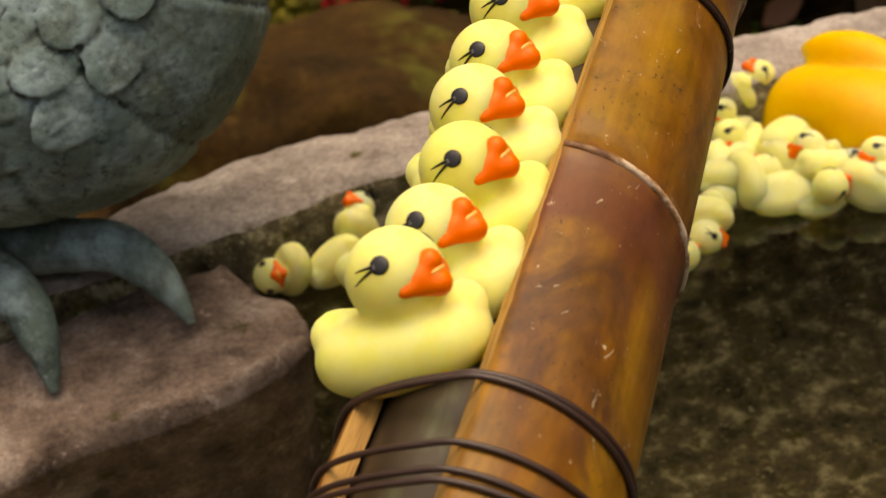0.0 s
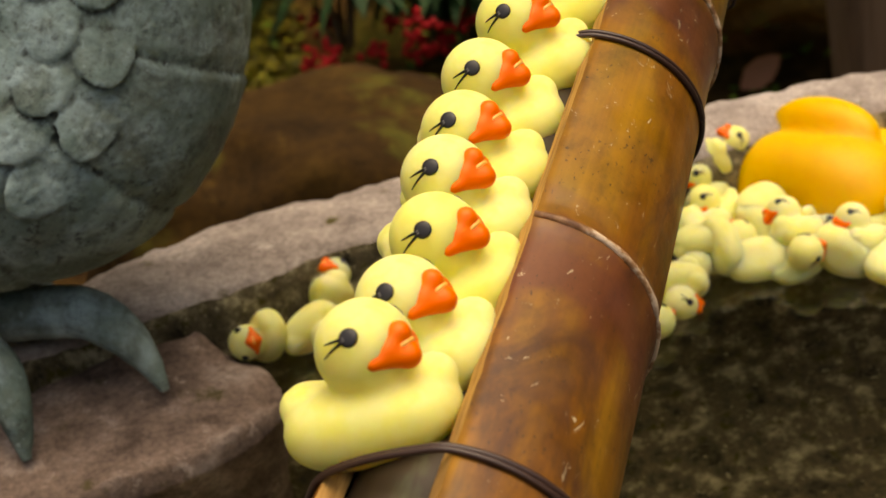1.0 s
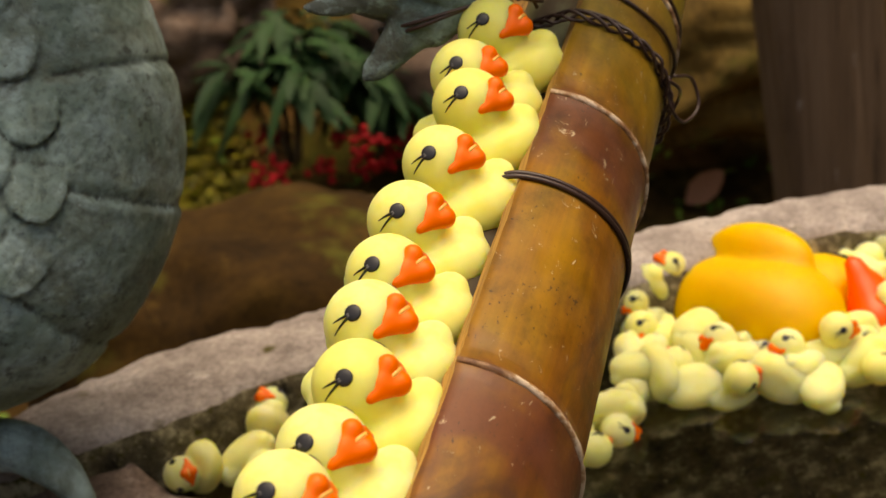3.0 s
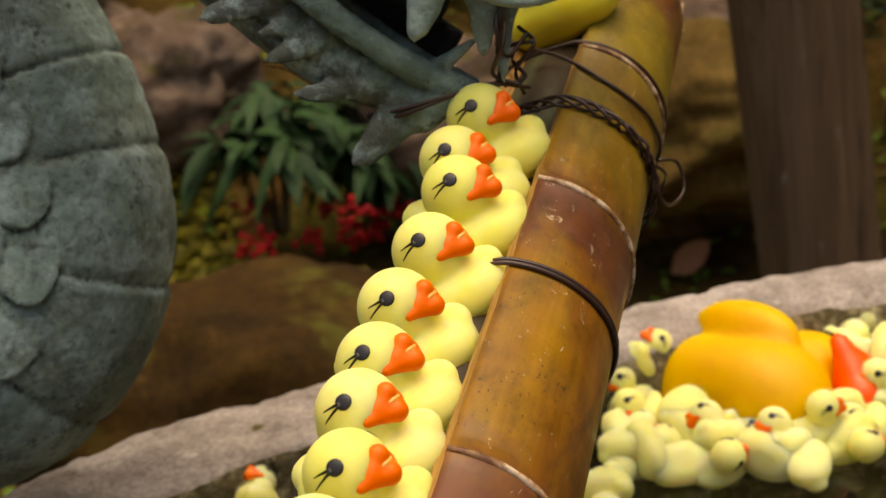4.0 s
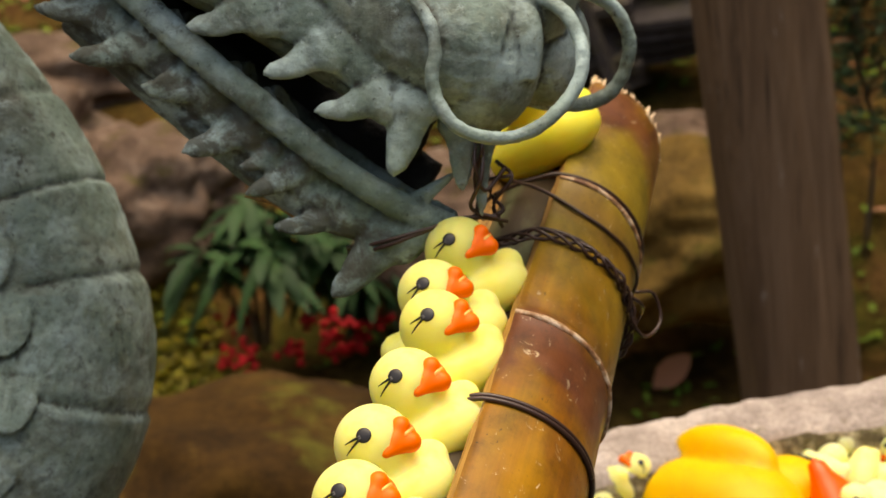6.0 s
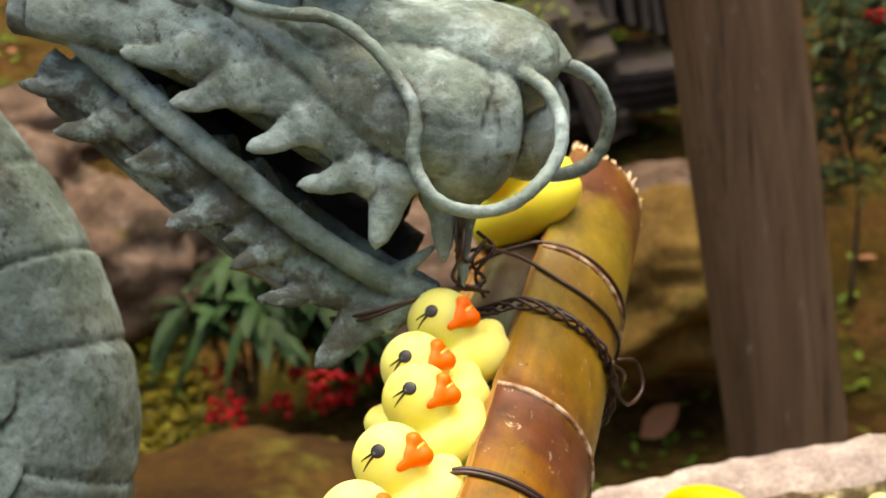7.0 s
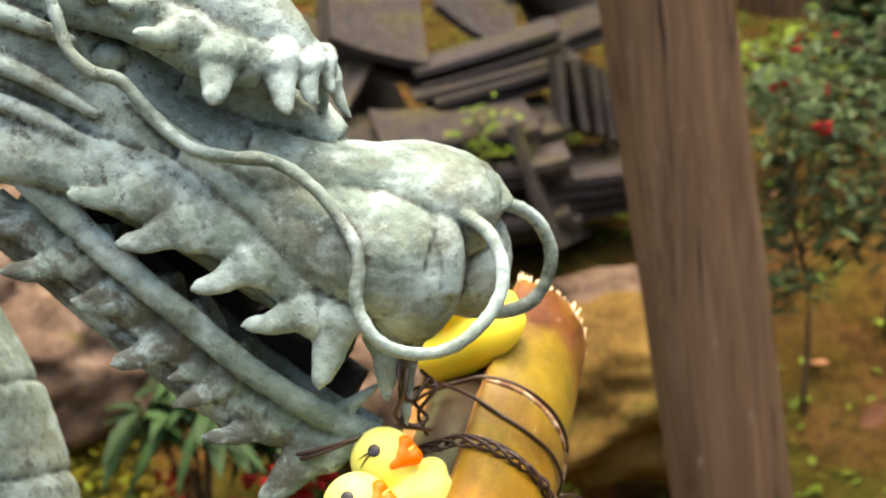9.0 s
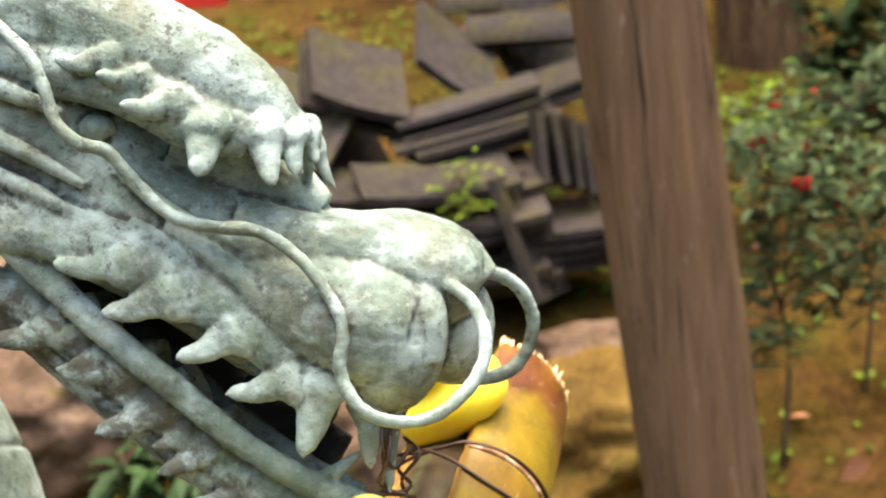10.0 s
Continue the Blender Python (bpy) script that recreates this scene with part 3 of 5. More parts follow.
def ell(p, c, r):
    q = Vector(((p.x - c[0]) / r[0], (p.y - c[1]) / r[1], (p.z - c[2]) / r[2]))
    l = q.length
    g = Vector((q.x / r[0], q.y / r[1], q.z / r[2])).length
    return l * (l - 1) / max(g, 1e-6)


HEAD = Vector((0.50, 0, 2.98))
HEAD_R = 1.30
GAZE = Vector((0.386, -0.787, 0.48)).normalized()
BODY_TURN = Euler((0, 0, radians(-25))).to_matrix()


def boxy(p, c, r, n):
    q = (abs((p.x - c[0]) / r[0]) ** n + abs((p.y - c[1]) / r[1]) ** n + abs((p.z - c[2]) / r[2]) ** n) ** (1 / n)
    return (q - 1) * min(r)


def round_cone(p, a, b, ra, rb):
    ab = b - a
    h = max(0.0, min(1.0, (p - a).dot(ab) / ab.length_squared))
    return (p - a - ab * h).length - (ra + (rb - ra) * h)


def duck_field(p):
    """Small duck: a broad low body with a stub wing at each side, its head turned aside."""
    q = BODY_TURN @ p
    d = boxy(q, (0.05, 0.0, 1.10), (2.38, 1.72, 1.16), 2.3)
    for s in (-1, 1):
        d = smin(d, ell(q, (1.72 * s, 0.40, 1.72), (0.72, 0.85, 0.60)), 0.12)
    d = smin(d, (p - HEAD).length - HEAD_R, 0.30)
    return max(d, 0.04 - p.z)


def big_duck_field(p):
    """Large duck: a long body with a tail and full wings."""
    d = boxy(p, (-0.02, 0, 1.42), (2.62, 1.72, 1.46), 2.5)
    d = smin(d, ell(p, (1.15, 0, 1.55), (1.5, 1.5, 1.45)), 0.5)
    d = smin(d, ell(p, (-2.15, 0, 2.25), (0.9, 0.85, 0.72)), 0.45)
    for s in (-1, 1):
        d = smin(d, ell(p, (-0.1, 1.62 * s, 2.15), (1.75, 0.85, 0.72)), 0.16)
    d = smin(d, (p - Vector((0.62, 0, 3.55))).length - 1.36, 0.26)
    return max(d, 0.02 - p.z)


def beak_field(p):
    """Heart-shaped bill: a raised upper lip, a fuller lower lip, corners drawn back and down."""
    peak, lip, core = Vector((1.24, 0, 0.31)), Vector((1.33, 0, -0.29)), Vector((1.10, 0, -0.06))
    d = ell(p, (1.06, 0, -0.06), (0.40, 0.70, 0.44))
    for s in (-1, 1):
        corner = Vector((0.86, 0.88 * s, -0.20))
        d = smin(d, round_cone(p, corner, peak, 0.10, 0.28), 0.12)
        d = smin(d, round_cone(p, corner, core, 0.12, 0.36), 0.12)
        d = smin(d, round_cone(p, corner, lip, 0.11, 0.32), 0.12)
    return d


def build_duck(name, material, scale, beak_material, light_beak, field=duck_field, head=HEAD, head_r=HEAD_R, bill=1.0):
    duck = empty(name)
    bm = bmesh.new()
    core = Vector((0.15, 0, 2.0))
    for v in bmesh.ops.create_icosphere(bm, subdivisions=5, radius=1)["verts"]:
        d = v.co.normalized()
        t = 4.6
        for _ in range(60):
            e = field(core + d * t)
            t -= e * 0.85
            if abs(e) < 0.01:
                break
        v.co = (core + d * t) * scale
    part("body", bm, material, duck)
    # bill: two full lips grown together, with a paler mouth between them
    bm = bmesh.new()
    core = Vector((1.08, 0, -0.08))
    for v in bmesh.ops.create_icosphere(bm, subdivisions=4, radius=1)["verts"]:
        d = v.co.normalized()
        t = 1.4
        for _ in range(40):
            e = beak_field(core + d * t)
            t -= e * 0.8
            if abs(e) < 0.006:
                break
        v.co = (head + (core + d * t) * bill) * scale
    part("beak", bm, beak_material, duck, "orange painted beak")
    bm = bmesh.new()
    ball(bm, (head + Vector((1.36, 0, 0.02))) * scale, [x * scale for x in (0.20, 0.32, 0.12)], Euler((0, radians(-28), 0)).to_matrix().to_4x4(), 14)
    part("mouth", bm, light_beak, duck, "paler orange mouth")
    for s in (-1, 1):
        n = Vector((GAZE.x, -GAZE.y * s, GAZE.z))
        rot = n.to_track_quat("Z", "Y").to_matrix().to_4x4()
        bm = bmesh.new()
        at = head + n * (head_r - 0.01)
        ball(bm, at * scale, [x * scale for x in (0.26, 0.26, 0.05)], rot, 14)
        eye = part("eye", bm, BLACK, duck, "black painted eye")
        bm = bmesh.new()
        for lift, ln in ((-0.42, 0.72), (0.0, 0.58)):
            back = Vector((-1, 0, lift - 0.22)).normalized()
            pts = []
            for k in range(6):
                q = n * head_r + back * (0.12 + ln * k / 5)
                q = q.normalized() * (head_r + 0.005)
                pts.append((*((head + q) * scale), (0.062 - 0.009 * k) * scale))
            tube(bm, pts, 6, 1)
        part("lash", bm, BLACK, eye)
    return duck


CM = 0.0115
EYE_LOCAL = (HEAD + GAZE * HEAD_R) * CM
DUCK_TURN = Matrix(((0.914, 0.312, -0.258), (-0.205, 0.906, 0.370), (0.349, -0.285, 0.893))).to_4x4()
ROW = [(0.0641, -0.0261, 0.0645), (0.0917, -0.0239, 0.0590), (0.1242, -0.0208, 0.0579), (0.1552, -0.0261, 0.0600), (0.1860, -0.0280, 0.0580), (0.2210, -0.0280, 0.0570), (0.2580, -0.0247, 0.0588), (0.2983, -0.0206, 0.0620), (0.3250, -0.0286, 0.0610), (0.3593, -0.0243, 0.0632)]


def duck_pose(eye_at, turn):
    return PIPE @ Matrix.Translation(eye_at) @ turn @ Matrix.Translation(-EYE_LOCAL)


def build_row():
    rng = random.Random(4)
    first = None
    for k, (y, x, z) in enumerate(ROW):
        lean = Matrix.Rotation(radians(0 if k == 0 else 9), 4, Vector((0.628, -0.749, 0.208)))
        turn = DUCK_TURN @ lean @ Euler([radians(rng.uniform(-3, 3) * (k > 0)) for _ in range(3)]).to_matrix().to_4x4()
        m = duck_pose((x, y, z), turn)
        if first is None:
            first = build_duck("rubber_duck", PALE, CM, BEAK, BEAK_LIGHT)
            first.matrix_basis = m
            tagged(first, "pale yellow rubber duck standing in the bamboo trough", "rubber duck", "ducks in the trough")
        else:
            copy_thing(first, m)


build_row()


def build_far_duck():
    ob = build_duck("rubber_duck", LEMON, CM * 1.15, BEAK, BEAK_LIGHT)
    ob.matrix_basis = PIPE @ pose(-0.001, 0.501, 0.029) @ DUCK_TURN @ Matrix.Rotation(radians(16), 4, Vector((0.628, -0.749, 0.208))) @ pose(0, 0, 0, 0, 0, -25)
    tagged(ob, "bright lemon yellow rubber duck under the dragon's snout", "rubber duck")


build_far_duck()


def build_floating():
    s = 0.0238
    big = build_duck("large_rubber_duck", GOLD, s, RED_BEAK, RED_BEAK, big_duck_field, Vector((0.70, 0, 3.62)), 1.36, 1.5)
    r, u = Vector((0.975, -0.20, 0.05)).normalized(), Vector((0.0, 0.25, 0.97))
    t = r.cross(u).normalized()
    u = t.cross(r)
    x, z = r * 0.70 + t * 0.714, r * 0.714 - t * 0.70
    turn = Matrix((x, z.cross(x), z)).transposed().to_4x4()
    big.matrix_basis = Matrix.Translation((0.252, 0.914, WATER_Z + 0.006)) @ turn @ Matrix.Translation((0, 0, -1.5 * s))
    tagged(big, "large golden yellow rubber duck floating on its side", "rubber duck")
    # small ducks adrift: place on the water, height of the middle, roll, pitch, heading
    adrift = [(0.203, 0.940, 0.028, 25, -55, 160), (0.186, 0.927, 0.016, 12, 5, 205), (0.190, 0.908, 0.010, 35, 15, 222), (0.214, 0.893, 0.014, 178, 0, 65), (0.172, 0.862, 0.012, 165, 8, 25),
              (0.147, 0.826, 0.008, 105, 12, -12), (0.186, 0.858, 0.014, 95, -10, 110), (0.226, 0.862, 0.018, 50, 0, 190), (0.222, 0.841, 0.008, 40, -10, 5), (0.250, 0.840, 0.010, 100, 0, 150),
              (0.262, 0.846, 0.016, 35, 0, 200), (0.284, 0.852, 0.020, 8, -8, -15), (0.333, 0.940, 0.018, 70, 20, 120), (0.354, 0.925, 0.016, 110, 0, 70), (0.336, 0.886, 0.016, 5, 5, 195),
              (0.300, 0.838, 0.010, 75, 0, 10), (0.158, 0.845, 0.006, 20, 60, 70), (0.200, 0.850, 0.004, 140, 20, 200), (0.240, 0.866, 0.006, 60, -40, 60), (0.270, 0.826, 0.004, 170, 0, 100), (0.205, 0.872, 0.010, 100, 40, 300), (0.315, 0.862, 0.008, 50, 20, 240), (0.300, 0.872, 0.010, 150, 0, 20), (0.196, 0.944, 0.014, 20, 30, 20), (0.350, 0.905, 0.010, 60, 30, 330), (0.345, 0.955, 0.016, 10, 0, 60), (0.385, 0.940, 0.014, 30, 20, 170), (0.378, 0.915, 0.014, 20, 0, 30), (0.176, 0.885, 0.010, 80, 20, 90), (0.122, 0.800, 0.006, 70, 0, 40), (0.372, 0.880, 0.012, 130, 0, 140),
              (-0.092, 0.828, 0.014, 80, -30, -55), (-0.047, 0.862, 0.018, 35, -60, 215), (-0.060, 0.832, 0.010, 90, 0, 25)]
    first = None
    for x, y, z, rx, ry, rz in adrift:
        m = pose(x, y, WATER_Z + z, rx, ry, rz) @ Matrix.Translation((0, 0, -0.014))
        if first is None:
            first = d = build_duck("rubber_duck", PALER, CM * 0.69, BEAK, BEAK_LIGHT)
            d.matrix_basis = m
        else:
            d = copy_thing(first, m)
        tagged(d, "small pale yellow rubber duck tumbled on the water", "rubber duck", "ducks on the water")


build_floating()


# ---------------------------------------------------------------- bronze dragon
DRAGON = Matrix.Translation((0.1387, 0.7433, 1.2239)) @ Matrix(((0.98282, -0.16325, -0.08605), (0.12556, 0.24978, 0.96013), (-0.13525, -0.95444, 0.26598))).transposed().to_4x4()


def build_dragon():
    """Built in its own side view, in centimetres: x along the snout, y up, z towards the viewer's side."""
    bm = bmesh.new()

    def limb(points, flat=1.0, sides=20):
        tube(bm, points, sides, 6, flat)

    def spike(base, tip, r, sag=0.15, flat=0.8):
        b, t = np.array(base, float), np.array(tip, float)
        t = b + (t - b) * 1.12
        mid = b + (t - b) * 0.55 + np.array((0, -sag * np.linalg.norm(t - b), 0))
        back = b - (t - b) * 0.45
        back[2] *= 0.80
        root = b + (t - b) * 0.22
        tube(bm, [(*back, r * 1.5), (*b, r * 1.3), (*root, r * 0.88), (*mid, r * 0.62), (*(mid * 0.4 + t * 0.6), r * 0.44), (*t, r * 0.12)], 12, 4, flat)

    # skull and snout
    limb([(-31.18, 13.49, -0.00, 7.77), (-24.96, 9.35, 0.00, 6.47), (-19.78, 6.11, 0.00, 4.92), (-15.12, 2.62, -0.00, 3.94), (-10.20, -0.23, 0.00, 3.68), (-6.32, -2.05, 0.00, 3.68), (-2.95, -3.08, 0.00, 3.83)], 1.0, 28)
    limb([(-8.79, -1.51, 1.00, 2.81), (-5.67, -2.50, 1.80, 2.99), (-3.12, -3.37, 2.20, 3.07), (-1.61, -3.75, 2.20, 2.62)], 1.0, 24)
    ball(bm, (-2.38, -3.78, 1.60), (2.6, 3.6, 3.2), None, 28)
    limb([(-5.76, -0.75, 0.50, 2.32), (-2.67, -0.75, 0.60, 2.47), (-0.10, -1.26, 0.50, 2.37), (1.19, -1.52, 0.20, 1.70)], 1.25, 24)
    ball(bm, (0.42, -3.52, -1.20), (2.0, 2.7, 2.6), None, 20)
    limb([(-6.84, 0.28, 0.00, 1.81), (-3.73, 0.41, 0.00, 1.35), (-1.66, 0.54, 0.00, 1.29), (0.41, -0.23, 0.00, 1.29), (1.84, -1.53, 0.00, 0.93)], 1.6, 16)
    limb([(-9.19, 0.53, 2.00, 1.89), (-6.14, 0.03, 2.20, 1.64), (-3.13, -0.23, 2.00, 1.56), (-0.10, -0.23, 1.40, 1.27)], 1.0, 16)
    limb([(-1.10, -1.84, 3.00, 0.75), (-0.59, -2.95, 3.40, 0.84), (-0.72, -4.94, 3.20, 0.75)], 1.0, 12)
    # brow
    limb([(-24.99, 12.73, 1.50, 4.06), (-18.65, 10.55, 2.50, 3.26), (-13.55, 8.74, 3.00, 2.74), (-10.04, 7.23, 3.20, 2.29), (-7.80, 5.74, 3.20, 1.64), (-6.33, 4.38, 3.00, 0.75)], 0.8, 20)
    limb([(-22.02, 7.99, 3.00, 1.49), (-17.79, 8.13, 4.00, 1.38), (-13.79, 7.11, 4.40, 1.37), (-10.85, 5.65, 4.40, 1.37), (-8.43, 4.93, 4.20, 1.08)], 0.8, 14)
    for b, t, r in (((-14.40, 8.03, 5.00), (-16.26, 8.06, 6.00), 0.75), ((-12.95, 7.30, 5.00), (-14.56, 7.44, 6.00), 0.6), ((-11.49, 6.21, 5.00), (-13.45, 6.13, 6.20), 0.8), ((-10.16, 5.12, 5.00), (-10.35, 3.32, 6.20), 1.0), ((-7.79, 4.91, 4.50), (-7.28, 2.92, 5.40), 0.85),
                    ((-6.61, 4.82, 4.00), (-6.34, 3.29, 4.60), 0.62), ((-5.95, 5.01, 3.00), (-5.55, 3.86, 3.40), 0.5), ((-5.62, 4.29, 2.40), (-4.79, 2.78, 2.50), 0.42), ((-6.07, 3.96, 1.50), (-5.98, 2.87, 1.40), 0.3)):
        spike(b, t, r, 0.1)
    limb([(-11.76, 4.95, 0.00, 2.85), (-9.17, 3.65, 0.00, 2.28), (-7.35, 2.62, 0.00, 1.71), (-5.80, 1.45, 0.00, 1.29)], 1.15, 18)
    ball(bm, (-15.21, 5.28, 3.35), (0.80, 0.70, 0.9), None, 16)
    # flowing ridges of the mane
    for ridge in ([(-21.01, 7.56, 4.80, 0.39), (-18.52, 6.69, 5.00, 0.44), (-16.39, 5.86, 4.80, 0.22)], [(-21.03, 5.50, 4.70, 0.39), (-18.33, 4.35, 4.80, 0.44), (-15.52, 2.72, 4.30, 0.22)], [(-21.12, 3.81, 4.40, 0.34), (-18.16, 2.71, 4.50, 0.41), (-14.60, 0.71, 4.00, 0.20)],
                  [(-14.13, 3.47, 3.90, 0.25), (-11.89, 1.70, 4.00, 0.37), (-9.23, 0.32, 3.70, 0.22)], [(-13.63, 1.26, 3.90, 0.22), (-11.42, -0.22, 3.90, 0.34), (-8.98, -2.44, 3.70, 0.22)], [(-7.76, -0.72, 3.60, 0.25), (-6.00, -1.94, 4.00, 0.34), (-5.13, -3.90, 4.10, 0.22)]):
        limb(ridge, 1.0, 10)
    # folds of the cheek
    limb([(-11.96, 1.14, 3.60, 0.49), (-9.96, -0.34, 3.80, 0.59), (-8.23, -1.95, 3.80, 0.59), (-6.89, -3.93, 3.60, 0.44)], 1.0, 10)
    limb([(-20.85, 2.74, 3.60, 0.54), (-17.82, 1.75, 3.90, 0.74), (-15.13, 0.02, 3.80, 0.54)], 1.0, 10)
    limb([(-21.63, 1.90, 2.60, 1.65), (-18.10, 0.90, 2.70, 1.55), (-14.62, -0.35, 2.60, 1.45), (-11.15, -2.23, 2.40, 1.46), (-8.15, -4.13, 2.20, 1.51), (-4.90, -5.78, 2.00, 1.51)], 1.0, 12)
    for s in (1, -0.9):
        limb([(-20.77, 1.62, 3.90 * s, 1.38), (-17.30, 0.88, 4.00 * s, 1.33), (-13.98, -0.10, 4.00 * s, 1.28), (-11.66, -1.45, 3.90 * s, 1.28), (-8.73, -3.06, 3.70 * s, 1.28), (-6.42, -4.94, 3.30 * s, 1.29), (-4.60, -6.23, 2.70 * s, 1.20)], 0.45, 14)
        for b, t, r in (((-13.91, -0.71, 4.40), (-16.58, -0.63, 4.60), 0.85), ((-11.86, -2.06, 4.20), (-14.50, -2.71, 4.50), 0.95), ((-11.16, -2.19, 4.00), (-11.86, -3.04, 4.20), 0.7), ((-8.95, -3.66, 4.00), (-11.36, -4.63, 4.30), 0.9),
                        ((-6.65, -5.78, 3.60), (-9.24, -6.22, 4.00), 0.9), ((-5.30, -5.92, 3.40), (-6.10, -8.77, 3.60), 1.15), ((-3.35, -6.99, 2.60), (-3.23, -9.49, 2.60), 0.75)):
            spike((b[0], b[1], b[2] * s), (t[0], t[1], t[2] * s), r, 0.06, 0.52)
    # lower jaw
    for s in (1, -1):
        limb([(-20.91, 2.13, 3.40 * s, 0.74), (-17.94, -0.79, 3.40 * s, 0.69), (-14.98, -3.52, 3.30 * s, 0.67), (-12.04, -5.99, 3.10 * s, 0.65), (-9.10, -8.43, 2.70 * s, 0.63), (-6.16, -10.37, 2.00 * s, 0.63), (-3.69, -11.46, 0.80 * s, 0.56)], 0.7, 12)
        limb([(-20.68, -0.98, 2.40 * s, 0.85), (-17.42, -3.36, 2.40 * s, 0.80), (-14.32, -6.02, 2.20 * s, 0.76), (-11.08, -8.68, 2.00 * s, 0.76), (-8.10, -10.90, 1.50 * s, 0.81), (-5.74, -11.76, 0.80 * s, 0.77)], 0.6, 12)
        for b, t, r in (((-18.93, -1.98, 2.40), (-21.36, -1.91, 3.20), 0.8), ((-16.90, -3.48, 2.50), (-19.72, -3.96, 3.40), 0.95), ((-14.28, -5.37, 2.40), (-16.79, -5.29, 3.20), 0.85), ((-12.56, -7.02, 2.20), (-15.09, -7.99, 3.00), 0.95), ((-10.32, -8.81, 2.00), (-12.39, -9.81, 2.80), 0.85),
                        ((-8.47, -10.88, 1.60), (-11.23, -11.35, 2.20), 0.8), ((-6.60, -11.96, 1.20), (-8.78, -14.28, 1.60), 1.2), ((-15.37, -4.98, 2.60), (-16.24, -4.94, 3.20), 0.7), ((-11.41, -8.27, 2.30), (-12.71, -8.71, 2.80), 0.6)):
            spike((b[0], b[1], b[2] * s), (t[0], t[1], t[2] * s), r, 0.05, 0.52)
    limb([(-20.30, -2.05, 0.00, 1.17), (-15.12, -6.71, 0.00, 1.04), (-9.94, -10.59, 0.00, 0.93), (-6.32, -11.89, 0.00, 0.62)], 2.0, 12)
    # teeth in the dark gap, and a far wall added to keep light out
    spike((-5.69, -10.64, 1.50), (-3.65, -9.11, 1.60), 0.5, 0.0)
    spike((-2.38, -7.56, 1.80), (-2.38, -10.60, 1.80), 0.55, 0.0)
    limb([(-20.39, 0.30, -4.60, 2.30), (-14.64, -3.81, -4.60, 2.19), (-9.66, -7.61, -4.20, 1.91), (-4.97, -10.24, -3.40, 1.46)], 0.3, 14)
    # whiskers
    limb([(-20.35, 10.88, 5.40, 0.31), (-18.85, 9.40, 5.60, 0.31), (-17.31, 7.80, 6.00, 0.31), (-16.36, 5.39, 6.20, 0.31), (-15.40, 4.47, 6.00, 0.31), (-14.28, 4.11, 5.60, 0.31), (-12.91, 2.56, 5.20, 0.31), (-11.49, 1.36, 5.00, 0.32), (-9.81, 0.95, 4.90, 0.32), (-8.11, 0.80, 4.90, 0.32),
          (-6.40, -0.17, 5.00, 0.32), (-4.93, -1.91, 5.30, 0.31), (-4.26, -3.46, 5.60, 0.31), (-4.39, -5.01, 5.80, 0.31), (-3.87, -6.31, 6.00, 0.31), (-2.73, -7.17, 6.00, 0.31), (-1.17, -7.32, 6.00, 0.31), (0.38, -6.64, 5.80, 0.31), (1.54, -5.28, 5.40, 0.31), (1.85, -3.87, 4.80, 0.32), (1.33, -2.43, 4.00, 0.32), (0.40, -1.66, 3.40, 0.32), (-0.85, -1.47, 2.80, 0.32)], 1.0, 12)
    limb([(2.01, -1.03, -1.50, 0.34), (2.95, -1.35, -2.00, 0.35), (3.91, -2.25, -2.60, 0.35), (4.27, -3.74, -3.00, 0.35), (3.67, -5.36, -3.20, 0.35), (2.31, -6.10, -3.00, 0.35), (0.16, -6.06, -2.40, 0.35), (-1.17, -5.54, -1.80, 0.34)], 1.0, 12)
    # neck and belly with ringed scutes on the inner side
    body = [(-54.98, -25.96, -7.97, 7.93), (-43.84, -25.70, -8.55, 8.07), (-34.46, -25.67, -9.02, 8.10), (-29.48, -24.14, -9.49, 7.99), (-27.56, -19.94, -10.22, 7.93), (-28.50, -15.00, -10.92, 7.69), (-30.72, -10.35, -11.52, 7.34), (-34.26, -5.70, -12.05, 7.05), (-38.68, -1.04, -12.54, 6.90), (-43.50, 3.80, -12.03, 6.82), (-45.97, 8.37, -10.57, 6.81), (-42.24, 11.68, -8.22, 6.84), (-36.45, 10.73, -6.33, 6.68), (-32.31, 7.92, -5.10, 6.33)]

    def rings_of(f, g):
        # g = 0 points to the inside of the bend
        k = math.cos(g)
        belly = max(0.0, min(1.0, (k + 0.15) * 3))
        ph = (f * 17) % 1.0
        groove = math.exp(-(ph / 0.05) ** 2) + math.exp(-((1 - ph) / 0.03) ** 2)
        edge = math.exp(-((k + 0.12) / 0.06) ** 2)
        return 1.0 - 0.035 * belly * groove + 0.012 * belly * ph - 0.012 * edge

    tube(bm, body, 96, 24, 1.0, (0, 0, 1), True, rings_of)
    # overlapping scales on the flank
    path = spline(body, 16)
    for row in range(5):
        for i in range(20, 150, 9):
            j = i + (4 if row % 2 else 0)
            if j + 1 >= len(path):
                continue
            q, d = path[j], Vector(path[j + 1][:3] - path[j - 1][:3]).normalized()
            w = Vector((0, 0, 1))
            u = d.cross(w)
            g = radians(71 + row * 19)
            nrm = (u * math.cos(g) + w * math.sin(g)).normalized()
            c = Vector(q[:3]) + nrm * (q[3] * 1.0)
            rot = Matrix((d.cross(nrm), d, nrm)).transposed().to_4x4() @ Euler((radians(-11), 0, 0)).to_matrix().to_4x4()
            ball(bm, c + nrm * 0.02, (1.52, 2.1, 0.26), rot, 24)
            ball(bm, c + nrm * 0.22 - d * 0.4, (0.14, 0.9, 0.26), rot, 12)
